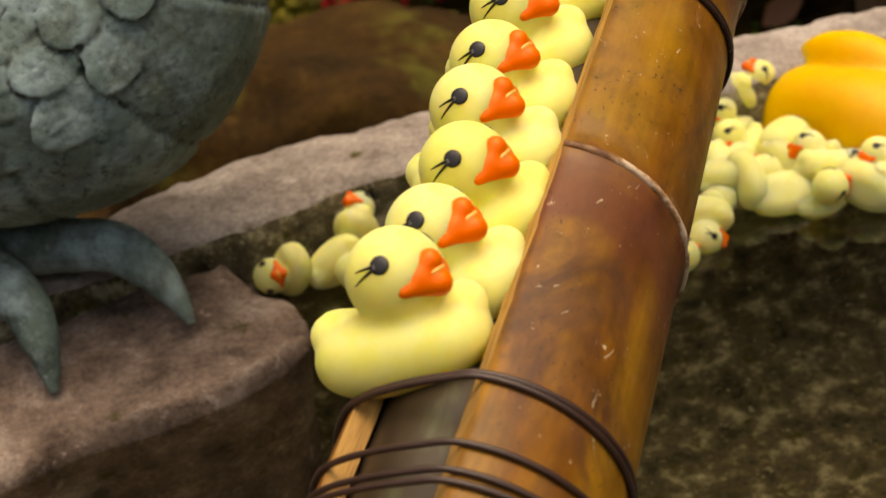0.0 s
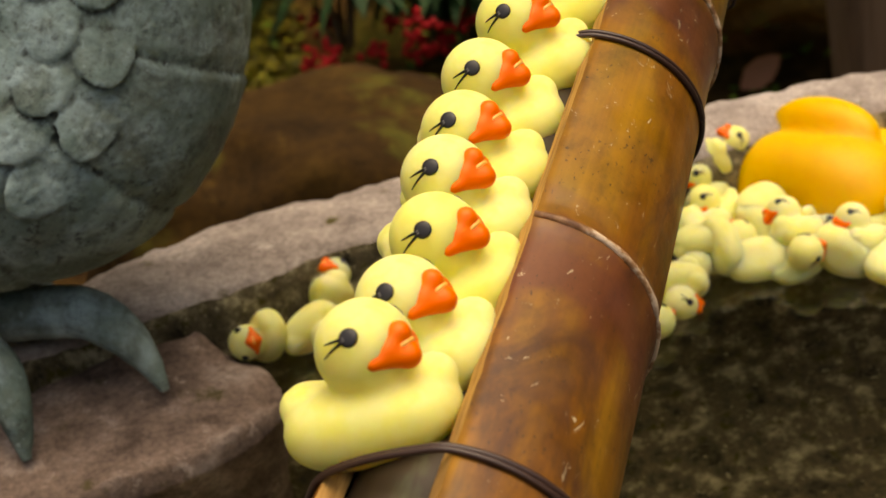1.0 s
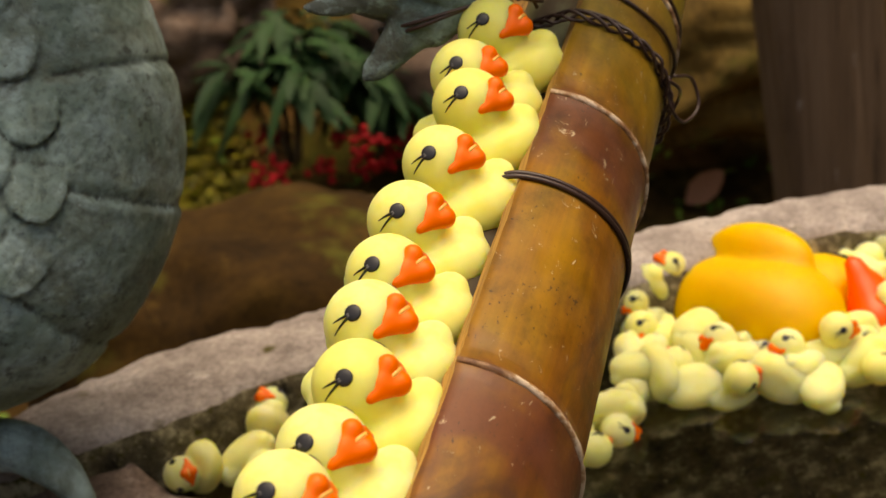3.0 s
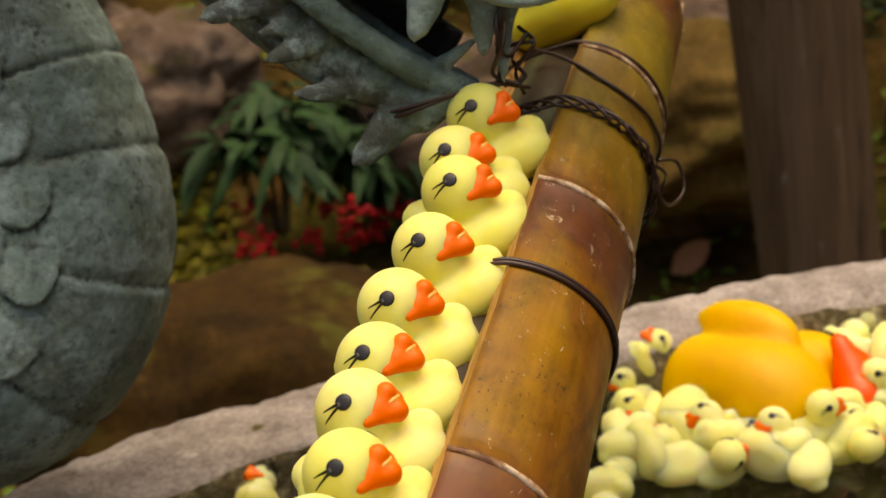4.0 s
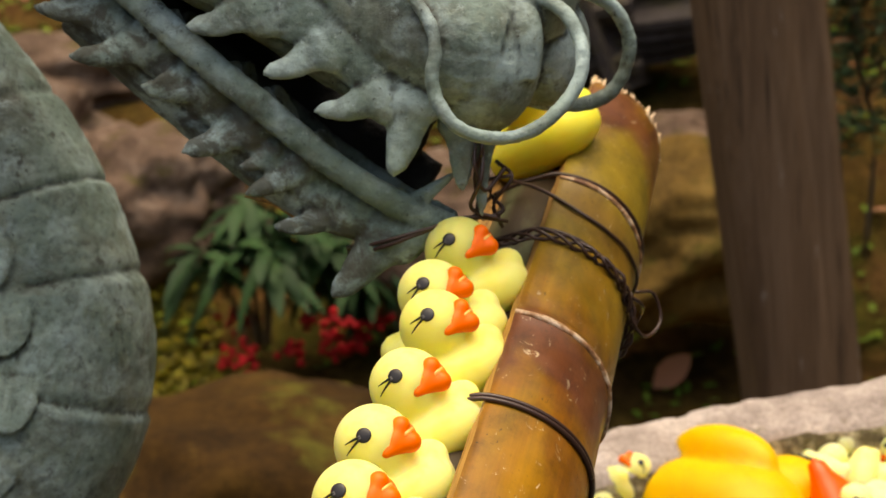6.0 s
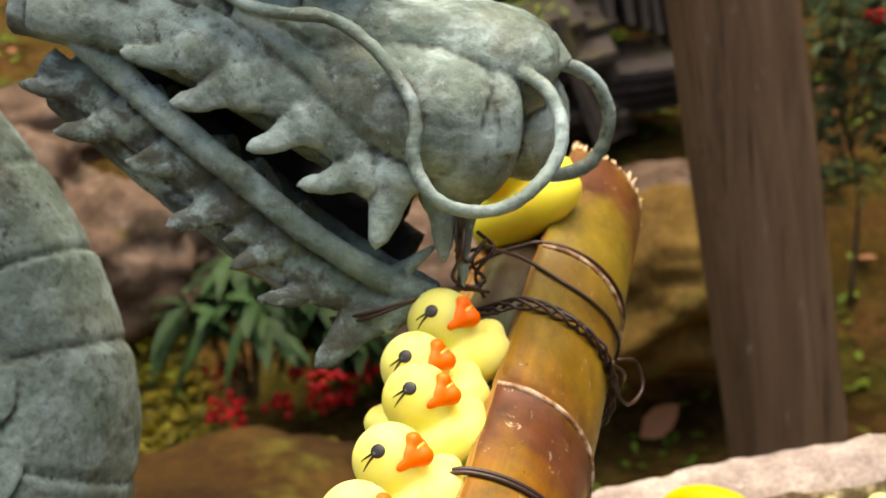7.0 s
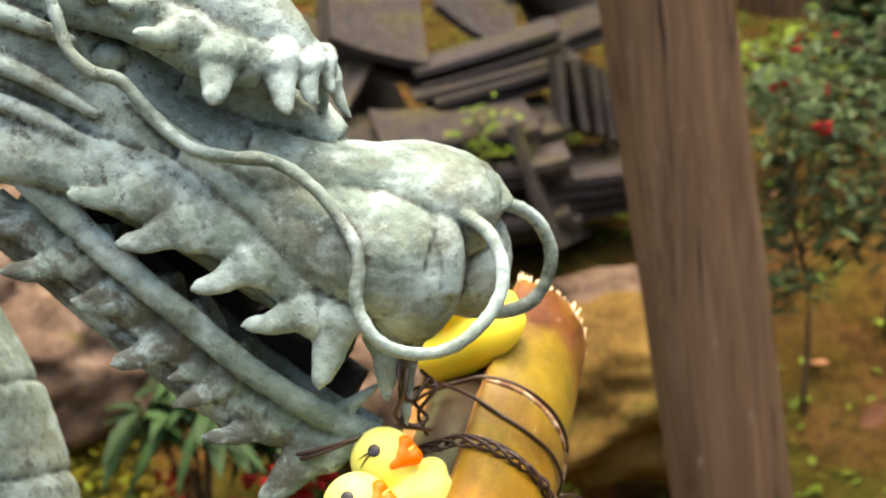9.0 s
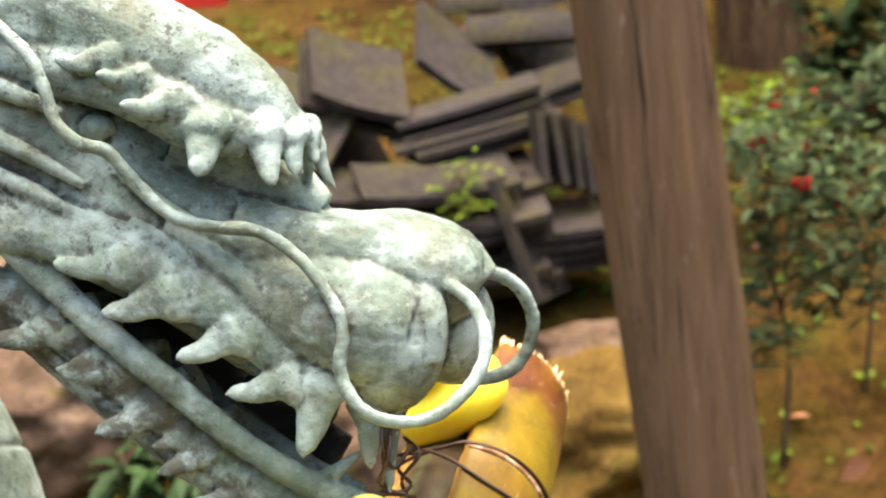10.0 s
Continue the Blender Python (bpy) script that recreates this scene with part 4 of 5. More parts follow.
    # hind foot on the ledge
    for p in ([(-39.70, -31.98, -12.73, 2.19), (-34.90, -35.46, -11.06, 1.67), (-31.87, -35.54, -10.49, 1.54), (-29.04, -35.33, -9.99, 1.46), (-26.87, -36.30, -9.48, 1.21), (-25.39, -37.84, -9.14, 0.76), (-24.45, -39.27, -8.79, 0.24)],
              [(-39.68, -33.54, -9.09, 2.12), (-35.64, -35.87, -7.71, 1.62), (-32.73, -37.29, -6.07, 1.36), (-31.49, -39.21, -4.96, 1.00), (-30.74, -41.60, -4.29, 0.26)],
              [(-38.92, -33.67, -15.44, 1.94), (-35.64, -36.16, -14.98, 1.16), (-32.75, -36.03, -15.30, 0.78), (-31.44, -37.12, -15.09, 0.26)],
              [(-43.76, -25.77, -13.22, 2.79), (-40.57, -30.53, -12.05, 2.79), (-38.62, -34.69, -10.94, 2.48), (-39.47, -38.24, -9.75, 1.86), (-39.08, -41.79, -8.67, 0.93)]):
        limb(p, 0.9, 14)
    for v in bm.verts:
        v.co = v.co * 0.01
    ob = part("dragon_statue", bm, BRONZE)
    ob.matrix_world = DRAGON
    re = ob.modifiers.new("fuse", "REMESH")
    re.mode, re.voxel_size, re.use_smooth_shade = "VOXEL", 0.0013, True
    sm = ob.modifiers.new("soften", "SMOOTH")
    sm.factor, sm.iterations = 0.5, 3
    tex = bpy.data.textures.new("cast_surface", "CLOUDS")
    tex.noise_scale, tex.noise_depth = 0.012, 3
    dis = ob.modifiers.new("cast_surface", "DISPLACE")
    dis.texture, dis.strength, dis.mid_level = tex, 0.0014, 0.5
    fine = bpy.data.textures.new("cast_grain", "CLOUDS")
    fine.noise_scale, fine.noise_depth = 0.0045, 2
    grain = ob.modifiers.new("cast_grain", "DISPLACE")
    grain.texture, grain.strength, grain.mid_level = fine, 0.0009, 0.5
    tagged(ob, "weathered green bronze dragon statue with whiskers and spiny jaws", "statue")


build_dragon()


# ---------------------------------------------------------------- garden behind
def build_post():
    bm = bmesh.new()
    low, high = Vector((0.563, 1.60, 0.10)), Vector((0.385, 1.60, 2.20))
    n = 32
    rings = []
    for f in np.linspace(0, 1, 70):
        c0 = low.lerp(high, f)
        ring = []
        for k in range(n):
            g = 2 * math.pi * k / n + 0.3
            c, s = math.cos(g), math.sin(g)
            r = 0.061 / max(abs(c), abs(s)) ** 0.6
            r *= 1 + 0.03 * noise.noise(Vector((c * 2, s * 2, f * 3.0)))
            r -= 0.011 * math.exp(-((k - 25 + 0.8 * noise.noise(Vector((f * 6, 0, 0)))) / 1.1) ** 2)
            ring.append(bm.verts.new((c0.x + c * r, c0.y + s * r, c0.z)))
        rings.append(ring)
    for a, b in zip(rings, rings[1:]):
        for k in range(n):
            bm.faces.new((a[k], a[(k + 1) % n], b[(k + 1) % n], b[k]))
    bm.faces.new(rings[0][::-1]), bm.faces.new(rings[-1])
    ob = part("wooden_post", bm, POST_WOOD)
    tagged(ob, "weathered brown wooden post leaning slightly, finely cracked", "post")


build_post()


def boulder(at, radius, seed, scale, material, label, rough=0.35, turn=0.0):
    bm = bmesh.new()
    lumpy(bm, radius, seed, 5, rough, scale)
    ob = part("boulder", bm, material)
    ob.matrix_world = Matrix.Translation(at) @ Euler((0, 0, radians(turn))).to_matrix().to_4x4()
    tagged(ob, label, "rock", "garden boulders")


def build_boulders():
    brown = "rough brown garden boulder at the edge of the moss"
    mossy = "mossy brown boulder edging the raised garden bed"
    boulder((-0.247, 2.644, 0.511), 0.165, 3, (1.05, 0.8, 0.72), BROWN_ROCK, brown)
    boulder((-0.460, 2.792, 0.570), 0.15, 8, (1.2, 0.8, 0.9), BROWN_ROCK, brown)
    boulder((-0.404, 3.213, 0.574), 0.19, 5, (1.5, 0.8, 0.5), BROWN_ROCK, "pale flat-topped garden boulder")
    boulder((-0.054, 2.788, 0.370), 0.14, 11, (1.1, 0.8, 0.8), BROWN_ROCK, brown)
    boulder((0.528, 2.210, 0.501), 0.145, 21, (1.5, 0.9, 0.82), ORANGE_MOSS, mossy)
    boulder((-0.103, 1.545, 0.507), 0.165, 31, (1.35, 1.0, 0.9), MOSSY_ROCK, "low mossy boulder close behind the basin", 0.2)
    boulder((0.600, 2.413, 0.550), 0.085, 51, (1.5, 1.0, 0.6), BROWN_ROCK, "pale flat stone beside the mossy boulder")
    boulder((0.261, 2.416, 0.463), 0.15, 41, (1.4, 0.8, 0.8), BROWN_ROCK, brown)


build_boulders()


# ---------------------------------------------------------------- heap of roof tiles
def tile_mesh(length, width, rise, thick):
    bm = bmesh.new()
    n = 10
    rows = []
    for y in (-length / 2, -length / 6, length / 6, length / 2):
        top, low = [], []
        for k in range(n + 1):
            u = k / n * 2 - 1
            z = rise * (u * u - 0.4)
            top.append(bm.verts.new((u * width / 2, y, z + thick / 2)))
            low.append(bm.verts.new((u * width / 2, y, z - thick / 2)))
        rows.append(top + low[::-1])
    m = len(rows[0])
    for a, b in zip(rows, rows[1:]):
        for k in range(m):
            bm.faces.new((a[k], a[(k + 1) % m], b[(k + 1) % m], b[k]))
    for r in (rows[0], rows[-1]):
        for k in range(n):
            bm.faces.new((r[k], r[k + 1], r[m - 2 - k], r[m - 1 - k]))
    bmesh.ops.recalc_face_normals(bm, faces=bm.faces)
    return mesh_of("roof_tile", bm, TILE, False)


def roll_mesh(length, r):
    bm = bmesh.new()
    n = 14
    ends = []
    for y in (-length / 2, length / 2):
        out = [(r * math.cos(g), r * math.sin(g)) for g in np.linspace(0, math.pi, n)]
        inn = [(0.8 * r * math.cos(g), 0.8 * r * math.sin(g)) for g in np.linspace(math.pi, 0, n)]
        ends.append([bm.verts.new((x, y, z)) for x, z in out + inn])
    m = 2 * n
    for k in range(m):
        bm.faces.new((ends[0][k], ends[0][(k + 1) % m], ends[1][(k + 1) % m], ends[1][k]))
    for e in ends:
        for k in range(n - 1):
            bm.faces.new((e[k], e[k + 1], e[m - 2 - k], e[m - 1 - k]))
    bmesh.ops.recalc_face_normals(bm, faces=bm.faces)
    return mesh_of("roll_tile", bm, TILE, False)


def build_tiles():
    flat = tile_mesh(0.22, 0.185, 0.007, 0.017)
    long = tile_mesh(0.19, 0.27, 0.010, 0.015)
    short = tile_mesh(0.125, 0.15, 0.006, 0.012)
    slab = tile_mesh(0.17, 0.27, 0.003, 0.011)
    roll = roll_mesh(0.30, 0.062)

    def lay(mesh, at, rx, ry, rz, label):
        ob = new(mesh.name, mesh)
        ob.matrix_world = pose(*at, rx, ry, rz)
        tagged(ob, label, "roof tile", "heap of old roof tiles")

    tilted = "grey clay roof tile tilted on the heap"
    stacked = "weathered grey clay roof tile in a stack"
    lay(flat, (0.341, 3.106, 0.914), 26, 22, 5, tilted)
    lay(flat, (0.324, 3.152, 0.882), 26, 24, 5, tilted)
    lay(flat, (0.556, 3.282, 0.901), 30, 38, 8, tilted)
    lay(flat, (0.226, 3.053, 0.852), 30, 16, -25, tilted)
    lay(flat, (0.295, 3.185, 0.798), 55, 5, 40, tilted)
    for k, (x, y, d, tilt) in enumerate(((0.534, 3.061, 0.852, -11), (0.542, 3.054, 0.831, -12), (0.519, 3.022, 0.816, -9), (0.550, 2.994, 0.807, -10), (0.546, 3.010, 0.786, -9), (0.673, 3.194, 0.835, -14), (0.692, 3.186, 0.814, -12))):
        lay(slab, (x, y, d), -2 + 2 * (k % 3), tilt, 2 * k - 6, stacked)
    lay(long, (0.433, 2.842, 0.764), 6, 1, 0, stacked)
    lay(long, (0.363, 2.921, 0.748), 5, 1, 2, stacked)
    lay(long, (0.488, 2.881, 0.745), 7, -1, 4, stacked)
    for k in range(7):
        z = 0.022 * k
        a = (0.476, 2.824, 0.609)
        lay(long, (a[0] + 0.012 * math.sin(k * 2.1), a[1] + 0.03 * math.cos(k * 1.7), a[2] + z - 0.03), 4, 2 * math.sin(k), 6 * math.sin(k * 3.0), stacked)
        b = (0.362, 2.919, 0.630)
        lay(long, (b[0] + 0.015 * math.sin(k * 1.1), b[1] + 0.03, b[2] + z - 0.05), 3, -2, 5 * math.cos(k * 2.0), stacked)
    for k in range(6):
        a = (0.635, 2.886, 0.763)
        lay(short, (a[0] - 0.01 + 0.027 * k, a[1] + 0.004 * k, a[2] + 0.03 - 0.012 * k), 90 - 4 * (k % 2), 12, 84 + 3 * (k % 3), "upright grey clay roof tile seen edge on")
    for k in range(4):
        a = (0.655, 2.836, 0.670)
        lay(long, (a[0], a[1] + 0.01 * k, a[2] - 0.022 * k), 3, 0, 4 * k, stacked)
    lay(flat, (0.573, 2.762, 0.663), 70, 10, 60, "pale broken roof tile leaning on the stack")
    lay(roll, (0.709, 3.485, 0.956), 0, 8, 82, "grey half-round ridge tile on the heap")
    lay(roll, (0.748, 3.358, 0.898), 0, 14, 70, "grey half-round ridge tile on the heap")
    lay(flat, (0.747, 3.515, 0.895), 40, 0, 20, tilted)


build_tiles()


# ---------------------------------------------------------------- plants
def leaf(bm, at, d, up, length, width, droop=0.3):
    d, up = Vector(d).normalized(), Vector(up)
    side = d.cross(up)
    if side.length < 1e-3:
        side = d.orthogonal()
    side.normalize()
    nrm = side.cross(d)
    rows = []
    for f, w in ((0, 0.12), (0.3, 0.85), (0.6, 0.9), (0.85, 0.5), (1.0, 0.04)):
        c = Vector(at) + d * length * f - Vector((0, 0, droop * length * f * f))
        rows.append([bm.verts.new(c - side * width * w / 2 + nrm * 0.12 * width * w), bm.verts.new(c), bm.verts.new(c + side * width * w / 2 + nrm * 0.12 * width * w)])
    for a, b in zip(rows, rows[1:]):
        bm.faces.new((a[0], a[1], b[1], b[0]))
        bm.faces.new((a[1], a[2], b[2], b[1]))


def rand_dir(rng, low=-0.3, high=1.0):
    a = rng.uniform(0, 2 * math.pi)
    z = rng.uniform(low, high)
    return Vector((math.cos(a), math.sin(a), z)).normalized()


def build_berry_plant(at, rng):
    """A low plant with drooping dark leaves and red berries under them."""
    plant = empty("berry_plant")
    plant.location = at
    tagged(plant, "low dark green leafy plant with clusters of red berries", "plant")
    bs, bl = bmesh.new(), bmesh.new()
    tops = []
    for k in range(9):
        a = rng.uniform(0, 6.28)
        h, o = rng.uniform(0.12, 0.21), rng.uniform(0.02, 0.09)
        p = Vector((o * math.cos(a), o * math.sin(a), h))
        tube(bs, [(0.2 * p.x, 0.2 * p.y, 0, 0.004), (0.5 * p.x, 0.5 * p.y, h * 0.5, 0.0035), (*p, 0.002)], 6, 3)
        tops.append(p)
    for p in tops:
        for k in range(15):
            d = rand_dir(rng, -0.3, 0.7)
            leaf(bl, p + Vector((0, 0, rng.uniform(-0.05, 0.01))), d, (0, 0, 1), rng.uniform(0.06, 0.105), rng.uniform(0.020, 0.032), rng.uniform(0.4, 1.0))
    for k in range(7):
        a = rng.uniform(0, 6.28)
        o = rng.uniform(0.03, 0.11)
        c = Vector((o * math.cos(a) + 0.01, o * math.sin(a) - 0.03, rng.uniform(0.0, 0.05)))
        bb = bmesh.new()
        for j in range(14):
            q = c + Vector((rng.gauss(0, 0.011), rng.gauss(0, 0.011), rng.gauss(0, 0.008)))
            ball(bb, q, (0.006, 0.006, 0.006), None, 8)
        part("berry_cluster", bb, BERRY, plant, "cluster of shiny red berries")
    part("stem", bs, STEM, plant)
    part("foliage", bl, LEAF_DARK, plant, "long drooping dark green leaves")


build_berry_plant((-0.060, 2.309, 0.369), random.Random(3))
build_berry_plant((0.081, 2.395, 0.350), random.Random(9))


def build_shrub(at, height, spread, leaves, berries, material, seed, label, bare=0.35, size=0.03):
    rng = random.Random(seed)
    shrub = empty("shrub")
    shrub.location = at
    tagged(shrub, label, "shrub")
    bs, bl = bmesh.new(), bmesh.new()
    tube(bs, [(0, 0, -0.05, 0.004), (0.014, 0, height * 0.3, 0.0034), (-0.010, 0.01, height * 0.6, 0.003), (0.0, 0, height, 0.002)], 7, 4)
    tips = []
    for k in range(22):
        z = height * rng.uniform(bare, 0.95)
        d = rand_dir(rng, 0.0, 0.8)
        ln = spread * rng.uniform(0.4, 1.0)
        p = Vector((0, 0, z)) + d * ln
        tube(bs, [(0, 0, z, 0.002), (*(Vector((0, 0, z)) + d * ln * 0.5 + Vector((0, 0, 0.01))), 0.0015), (*p, 0.001)], 5, 3)
        tips += [Vector((0, 0, z)).lerp(p, f) for f in (0.4, 0.6, 0.8, 1.0)]
    for k in range(leaves):
        p = rng.choice(tips) + Vector((rng.gauss(0, 0.02), rng.gauss(0, 0.02), rng.gauss(0, 0.02)))
        leaf(bl, p, rand_dir(rng, -0.4, 0.5), (0, 0, 1), size * rng.uniform(0.7, 1.4), size * rng.uniform(0.3, 0.5), 0.2)
    for k in range(berries):
        p = rng.choice(tips)
        bb = bmesh.new()
        for j in range(3):
            ball(bb, p + Vector((rng.gauss(0, 0.007), rng.gauss(0, 0.007), rng.gauss(0, 0.006))), (0.005, 0.005, 0.005), None, 8)
        part("berry_cluster", bb, BERRY, shrub, "small red berries")
    part("stem", bs, STEM, shrub)
    part("foliage", bl, material, shrub)


GREY = "thin grey-green shrub with a few red berries"
build_shrub((0.798, 2.160, 0.496), 0.44, 0.18, 1500, 7, LEAF_GREY, 5, GREY, 0.32, 0.026)
build_shrub((0.999, 2.346, 0.515), 0.44, 0.20, 1500, 7, LEAF_GREY, 15, GREY, 0.2, 0.026)
build_shrub((1.578, 3.586, 0.445), 0.55, 0.20, 700, 0, LEAF_DARK, 25, "dense dark green leafy shrub", 0.05, 0.06)
build_shrub((1.046, 2.983, 0.644), 0.16, 0.12, 320, 3, LEAF_LIME, 35, "low bright green ground plant", 0.05, 0.035)
build_shrub((0.718, 3.824, 0.864), 0.22, 0.18, 320, 0, LEAF_DARK, 45, "dark green weeds growing among the tiles", 0.05, 0.045)
build_shrub((0.461, 2.747, 0.701), 0.10, 0.06, 90, 0, LEAF_LIME, 55, "bright lime fern sprouting from the tile stack", 0.1, 0.022)
build_shrub((0.211, 3.174, 0.490), 0.12, 0.12, 260, 0, LEAF_LIME, 65, "low bright green ground plant", 0.05, 0.04)


def scatter(name, count, area, material, seed, label, size, per=1, upright=0.3):
    """Loose small leaves and tufts lying on the ground in one mesh."""
    rng = random.Random(seed)
    bm = bmesh.new()
    for k in range(count):
        x, y = rng.uniform(area[0], area[2]), rng.uniform(area[1], area[3])
        z = ground_height(x, y) + 0.004
        for j in range(per):
            d = rand_dir(rng, 0, upright)
            leaf(bm, (x + rng.gauss(0, 0.02) * (per > 1), y + rng.gauss(0, 0.02) * (per > 1), z), d, (0, 0, 1), size * rng.uniform(0.6, 1.3), size * rng.uniform(0.35, 0.6), 0.1)
    ob = part(name, bm, material)
    tagged(ob, label, "ground cover", kind="stuff")


scatter("fallen_leaves", 260, (-1.0, 1.7, 2.4, 6.5), DEAD_LEAF, 1, "dry reddish-brown fallen leaves scattered on moss", 0.045)
scatter("moss_tufts", 1700, (-0.6, 1.8, 2.4, 5.2), LEAF_LIME, 2, "small bright green moss tufts and seedlings", 0.024, 4, 0.9)
scatter("yellow_moss", 700, (-0.6, 2.25, -0.12, 2.55), MOSS_YELLOW, 3, "yellow moss tufts between the boulders", 0.022, 5, 0.9)


def build_dry_leaf(at, turn, size):
    bm = bmesh.new()
    leaf(bm, (0, 0, 0), (1, 0, 0.15), (0, 0, 1), size, size * 0.62, -0.15)
    ob = part("dry_leaf", bm, DEAD_LEAF)
    ob.matrix_world = Matrix.Translation(at) @ Euler((radians(50), radians(-30), radians(turn))).to_matrix().to_4x4()
    tagged(ob, "large curled reddish-brown dry leaf on the moss", "leaf")


build_dry_leaf((0.553, 2.249, 0.226), 20, 0.06)
build_dry_leaf((0.901, 2.201, 0.394), 0, 0.05)
build_dry_leaf((0.489, 2.171, 0.286), 10, 0.07)


def build_trunk():
    tree = empty("tree")
    tree.location = (1.472, 4.132, 0.472)
    tagged(tree, "brown tree trunk with flaking bark rising from the moss", "tree")
    bm = bmesh.new()

    def lobes(f, g):
        return 1 + 0.08 * math.sin(5 * g + 3 * f) + 0.05 * noise.noise(Vector((math.cos(g) * 3, math.sin(g) * 3, f * 9)))

    tube(bm, [(0, 0, -0.2, 0.19), (0, 0, 0.0, 0.15), (0.01, 0, 0.25, 0.115), (0.0, 0.02, 1.2, 0.105), (-0.05, 0, 3.0, 0.09), (0.0, 0.1, 5.0, 0.05)], 36, 10, 1.0, (0, 1, 0), True, lobes)
    part("trunk", bm, BARK, tree)
    rng = random.Random(12)
    bl = bmesh.new()
    bs = bmesh.new()
    for k in range(14):
        z = rng.uniform(2.8, 4.9)
        d = rand_dir(rng, 0.1, 0.7)
        ln = rng.uniform(0.8, 1.8)
        p = Vector((0, 0, z)) + d * ln
        tube(bs, [(0, 0, z, 0.035), (*(Vector((0, 0, z)) + d * ln * 0.5), 0.022), (*p, 0.006)], 7, 3)
        for j in range(190):
            q = Vector((0, 0, z)) + d * ln * rng.uniform(0.35, 1.1) + Vector((rng.gauss(0, 0.22), rng.gauss(0, 0.22), rng.gauss(0, 0.18)))
            leaf(bl, q, rand_dir(rng, -0.5, 0.5), (0, 0, 1), rng.uniform(0.07, 0.12), rng.uniform(0.04, 0.06), 0.2)
    part("branch", bs, BARK, tree)
    part("crown", bl, LEAF_DARK, tree, "dark green leafy crown")


build_trunk()


def build_red_bench():
    bench = empty("bench")
    bench.location = (0.061, 5.665, 0.744)
    tagged(bench, "low bench draped with a bright red cloth", "bench")
    bm = bmesh.new()
    block(bm, (1.1, 0.4, 0.03), pose(-0.42, 0, 0.09), 0.008)
    block(bm, (1.1, 0.012, 0.12), pose(-0.42, -0.205, 0.03), 0.004)
    part("cloth", bm, RED_CLOTH, bench, "bright red cloth")
    for x in (-0.8, 0.1):
        bm = bmesh.new()
        block(bm, (0.06, 0.34, 0.40), pose(x - 0.05, 0, -0.13), 0.006)
        part("leg", bm, POST_WOOD, bench)


build_red_bench()


# ---------------------------------------------------------------- unseen light blocker round the garden
def build_enclosure():
    """Unseen evergreen ring added to block low sky light and darken reflections, open above."""
    m = Mat("woodland", 0.9)
    n = m.noise(3.0, 8, 0.7)
    m.colour(m.ramp(n, [(0.35, (0.008, 0.012, 0.006)), (0.55, (0.03, 0.045, 0.018)), (0.7, (0.06, 0.08, 0.03))]))
    bm = bmesh.new()
    rows = []
    for z, r in ((-0.5, 11.0), (2.0, 10.6), (4.5, 10.2), (6.5, 9.6), (8.0, 8.6), (9.6, 7.4)):
        row = []
        for k in range(120):
            a = 2 * math.pi * k / 120
            south = min(1.0, max(0.0, 0.55 - 1.1 * math.sin(a)))
            h = z * (1 - 0.38 * south) if z > 0 else z
            q = r + (10.6 - r) * south + 0.6 * noise.noise(Vector((math.cos(a) * 6, math.sin(a) * 6, z)))
            row.append(bm.verts.new((q * math.cos(a), 1.5 + q * math.sin(a), h + 0.5 * noise.noise(Vector((math.cos(a) * 9, math.sin(a) * 9, z + 7))))))
        rows.append(row)
    for a, b in zip(rows, rows[1:]):
        for k in range(120):
            bm.faces.new((a[k], a[(k + 1) % 120], b[(k + 1) % 120], b[k]))
    ob = part("backdrop", bm, m.m)
    tagged(ob, "unseen dark woodland ring added to block low sky light", "woodland", kind="structure")


build_enclosure()


# ---------------------------------------------------------------- wire lashing at the snout
def lashing(paths, r, label):
    bm = bmesh.new()
    for pts in paths:
        tube(bm, [(*p, r) for p in pts], 7, 6)
    ob = part("wire_lashing", bm, WIRE)
    tagged(ob, label, "wire")


def twist(points, turns, radius, phase):
    out = []
    sp = spline(points, 10)
    for i, p in enumerate(sp):
        d = Vector(sp[min(i + 1, len(sp) - 1)] - sp[max(i - 1, 0)]).normalized()
        u = d.orthogonal().normalized()
        v = d.cross(u)
        g = 2 * math.pi * turns * i / len(sp) + phase
        out.append(tuple(Vector(p) + (u * math.cos(g) + v * math.sin(g)) * radius * (1 + 0.8 * noise.noise(Vector((i * 0.13, phase * 3, 0))))))
    return out


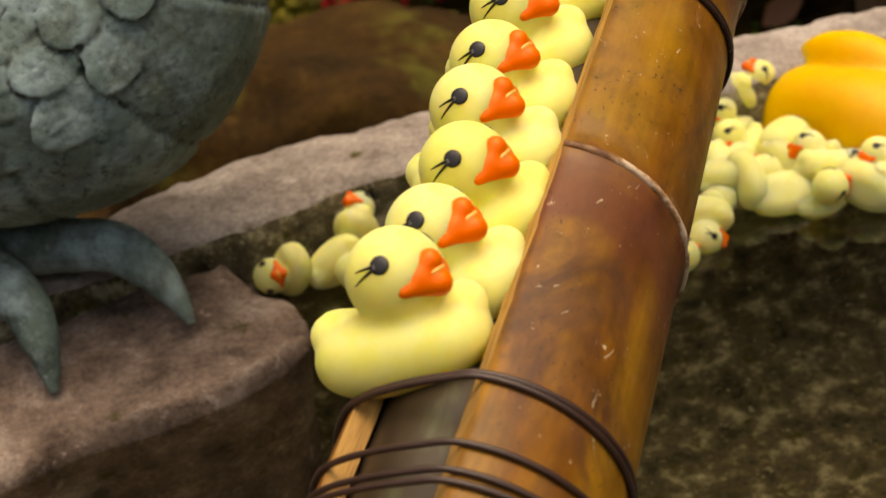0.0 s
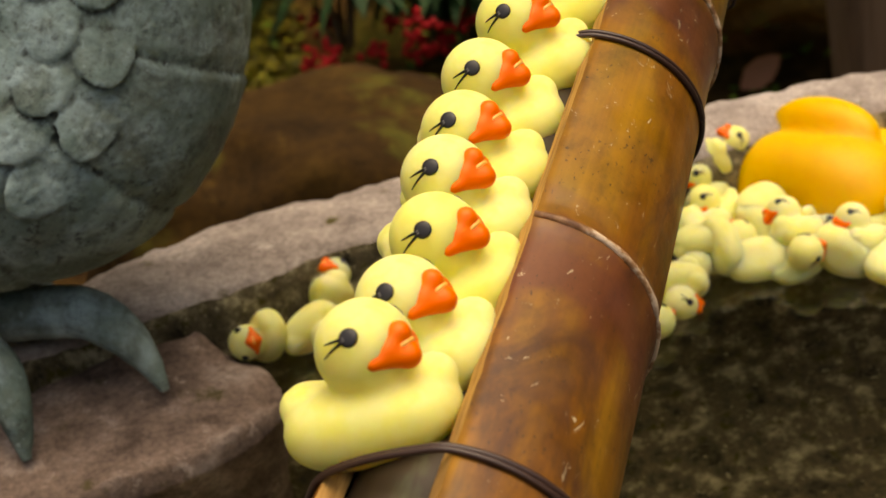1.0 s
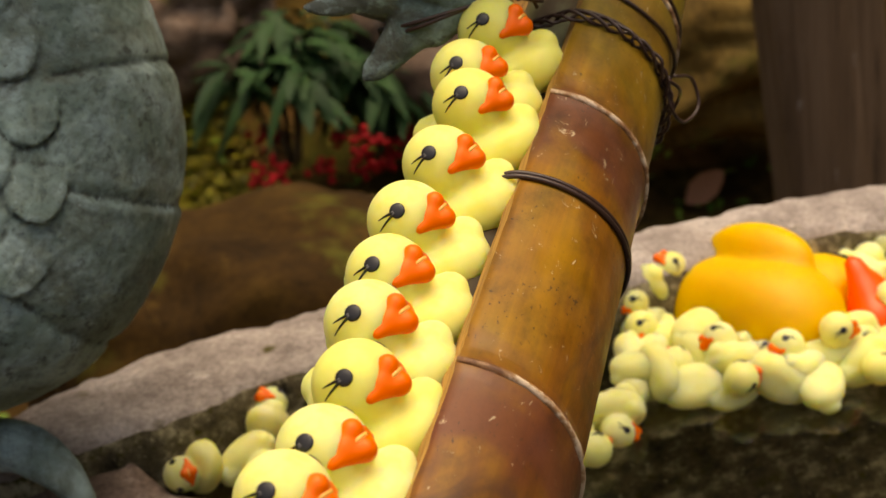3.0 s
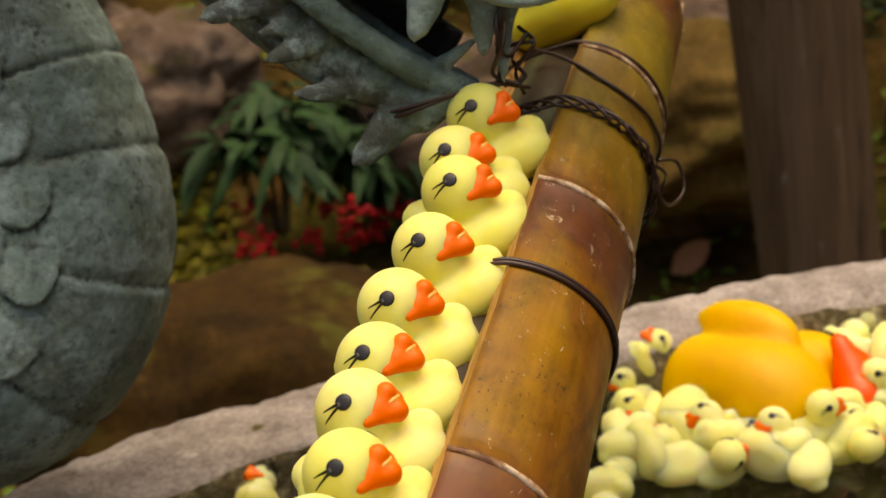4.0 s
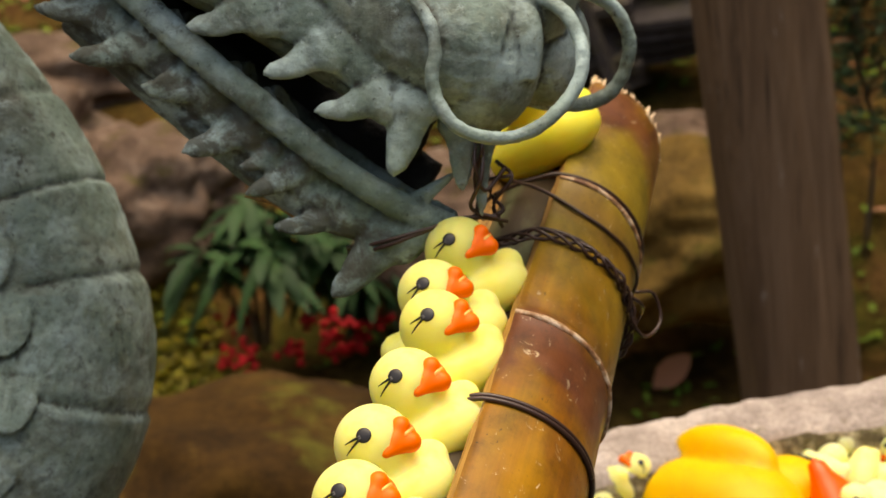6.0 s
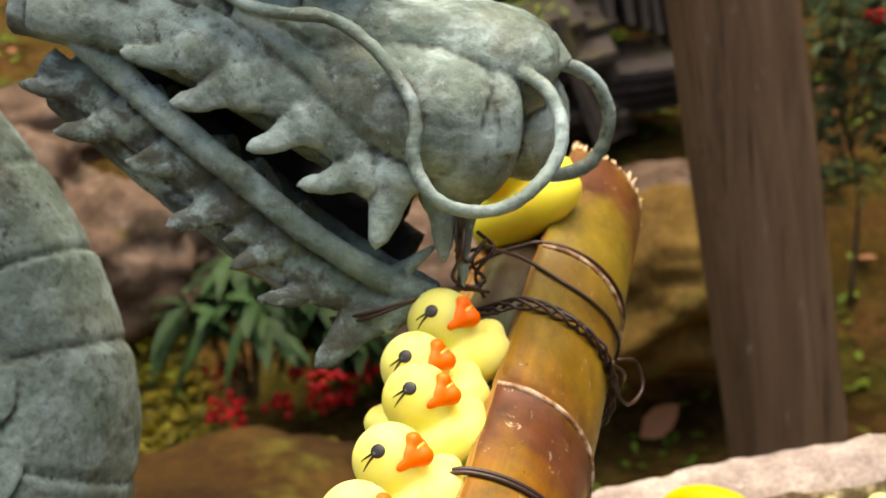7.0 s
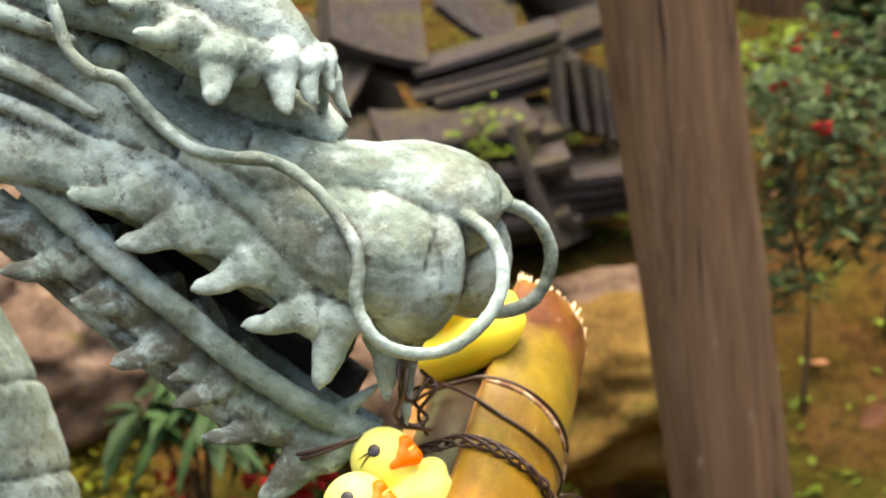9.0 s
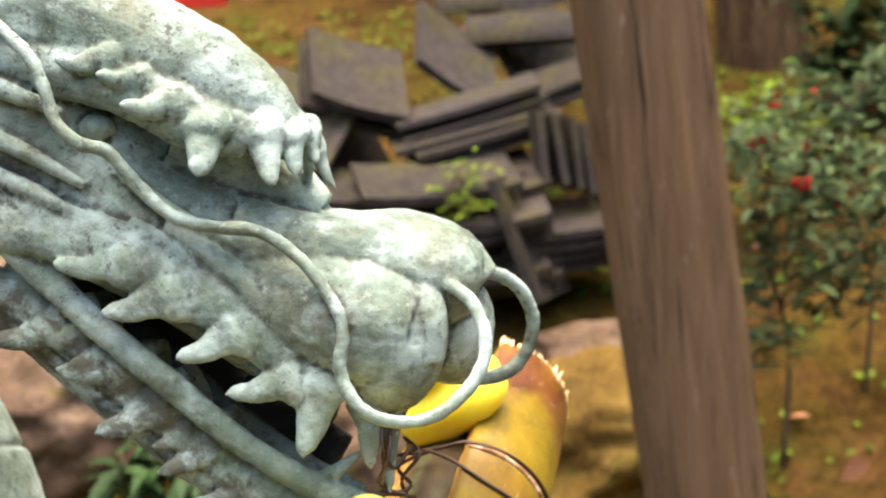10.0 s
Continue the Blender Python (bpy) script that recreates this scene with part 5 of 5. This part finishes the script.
def build_lashing():
    r = 0.00095
    # strands hung from the whisker
    lashing([[(0.102, 0.709, 1.162), (0.102, 0.703, 1.156), (0.098, 0.706, 1.142), (0.099, 0.706, 1.128), (0.093, 0.710, 1.122)],
             [(0.100, 0.709, 1.162), (0.098, 0.700, 1.149), (0.102, 0.704, 1.137), (0.112, 0.710, 1.144)],
             [(0.104, 0.711, 1.160), (0.100, 0.698, 1.145), (0.095, 0.704, 1.130), (0.107, 0.704, 1.123)],
             [(0.100, 0.715, 1.152), (0.102, 0.706, 1.165), (0.105, 0.714, 1.152)]], r, "dark wire wound round the bronze whisker")
    lashing([[(0.112, 0.710, 1.144), (0.105, 0.713, 1.133), (0.110, 0.712, 1.124), (0.100, 0.709, 1.122)],
             [(0.110, 0.721, 1.144), (0.115, 0.711, 1.139), (0.106, 0.711, 1.128), (0.109, 0.712, 1.116)],
             [(0.115, 0.711, 1.140), (0.103, 0.714, 1.137), (0.098, 0.715, 1.122)]], r, "tangle of dark wire under the dragon's chin")
    # double strand round the tip of the lower jaw
    lashing([[(0.040, 0.720, 1.113), (0.053, 0.705, 1.119), (0.071, 0.699, 1.124), (0.089, 0.703, 1.125), (0.108, 0.709, 1.123)],
             [(0.041, 0.721, 1.110), (0.054, 0.704, 1.117), (0.071, 0.699, 1.123), (0.092, 0.703, 1.126), (0.111, 0.708, 1.120)],
             [(0.040, 0.720, 1.113), (0.044, 0.744, 1.099), (0.071, 0.751, 1.095), (0.098, 0.741, 1.107)]], r, "double dark wire tied round the dragon's lower jaw")


build_lashing()


def build_twisted_tie():
    r = 0.00085
    core = [on_pipe(0.4060 - 0.006 * math.sin(radians(g)), g, 0.0025) for g in range(118, -50, -8)]
    paths = [twist(core, 5, 0.0019, ph) for ph in (0, 2.1, 4.2)]
    rest = [hoop(lambda g: 0.4080, 0.0012, 0, 360)]
    knot = [on_pipe(0.418, 4, 0.004), on_pipe(0.428, -4, 0.011), on_pipe(0.424, -16, 0.016), on_pipe(0.410, -18, 0.011), on_pipe(0.404, -6, 0.004), on_pipe(0.412, 8, 0.003)]
    more = [on_pipe(0.404, 14, 0.002), on_pipe(0.412, 0, 0.007), on_pipe(0.420, -14, 0.006), on_pipe(0.414, -26, 0.003), on_pipe(0.402, -34, 0.002)]
    wire_tie("wire_tie", paths + rest + [knot, more], r, "twisted dark wire knotted round the bamboo trough")
    slack = [on_pipe(0.462, 112, 0.004), on_pipe(0.447, 90, 0.0025), on_pipe(0.433, 66, 0.0015), on_pipe(0.432, 40, 0.0012), on_pipe(0.438, 15, 0.0012), on_pipe(0.446, -15, 0.0012), on_pipe(0.450, -60, 0.0012)]
    wire_tie("wire_tie", [slack], 0.00095, "slack dark wire strand running down to the bamboo")


build_twisted_tie()


def build_straw():
    bm = bmesh.new()
    tube(bm, [(*(-0.003, 0.750, 1.133), 0.0005), (*(0.008, 0.743, 1.131), 0.0008), (*(0.019, 0.739, 1.123), 0.0007)], 6, 5)
    ob = part("dry_straw", bm, CUT)
    tagged(ob, "thin dry straw caught under the dragon's jaw", "straw")


build_straw()
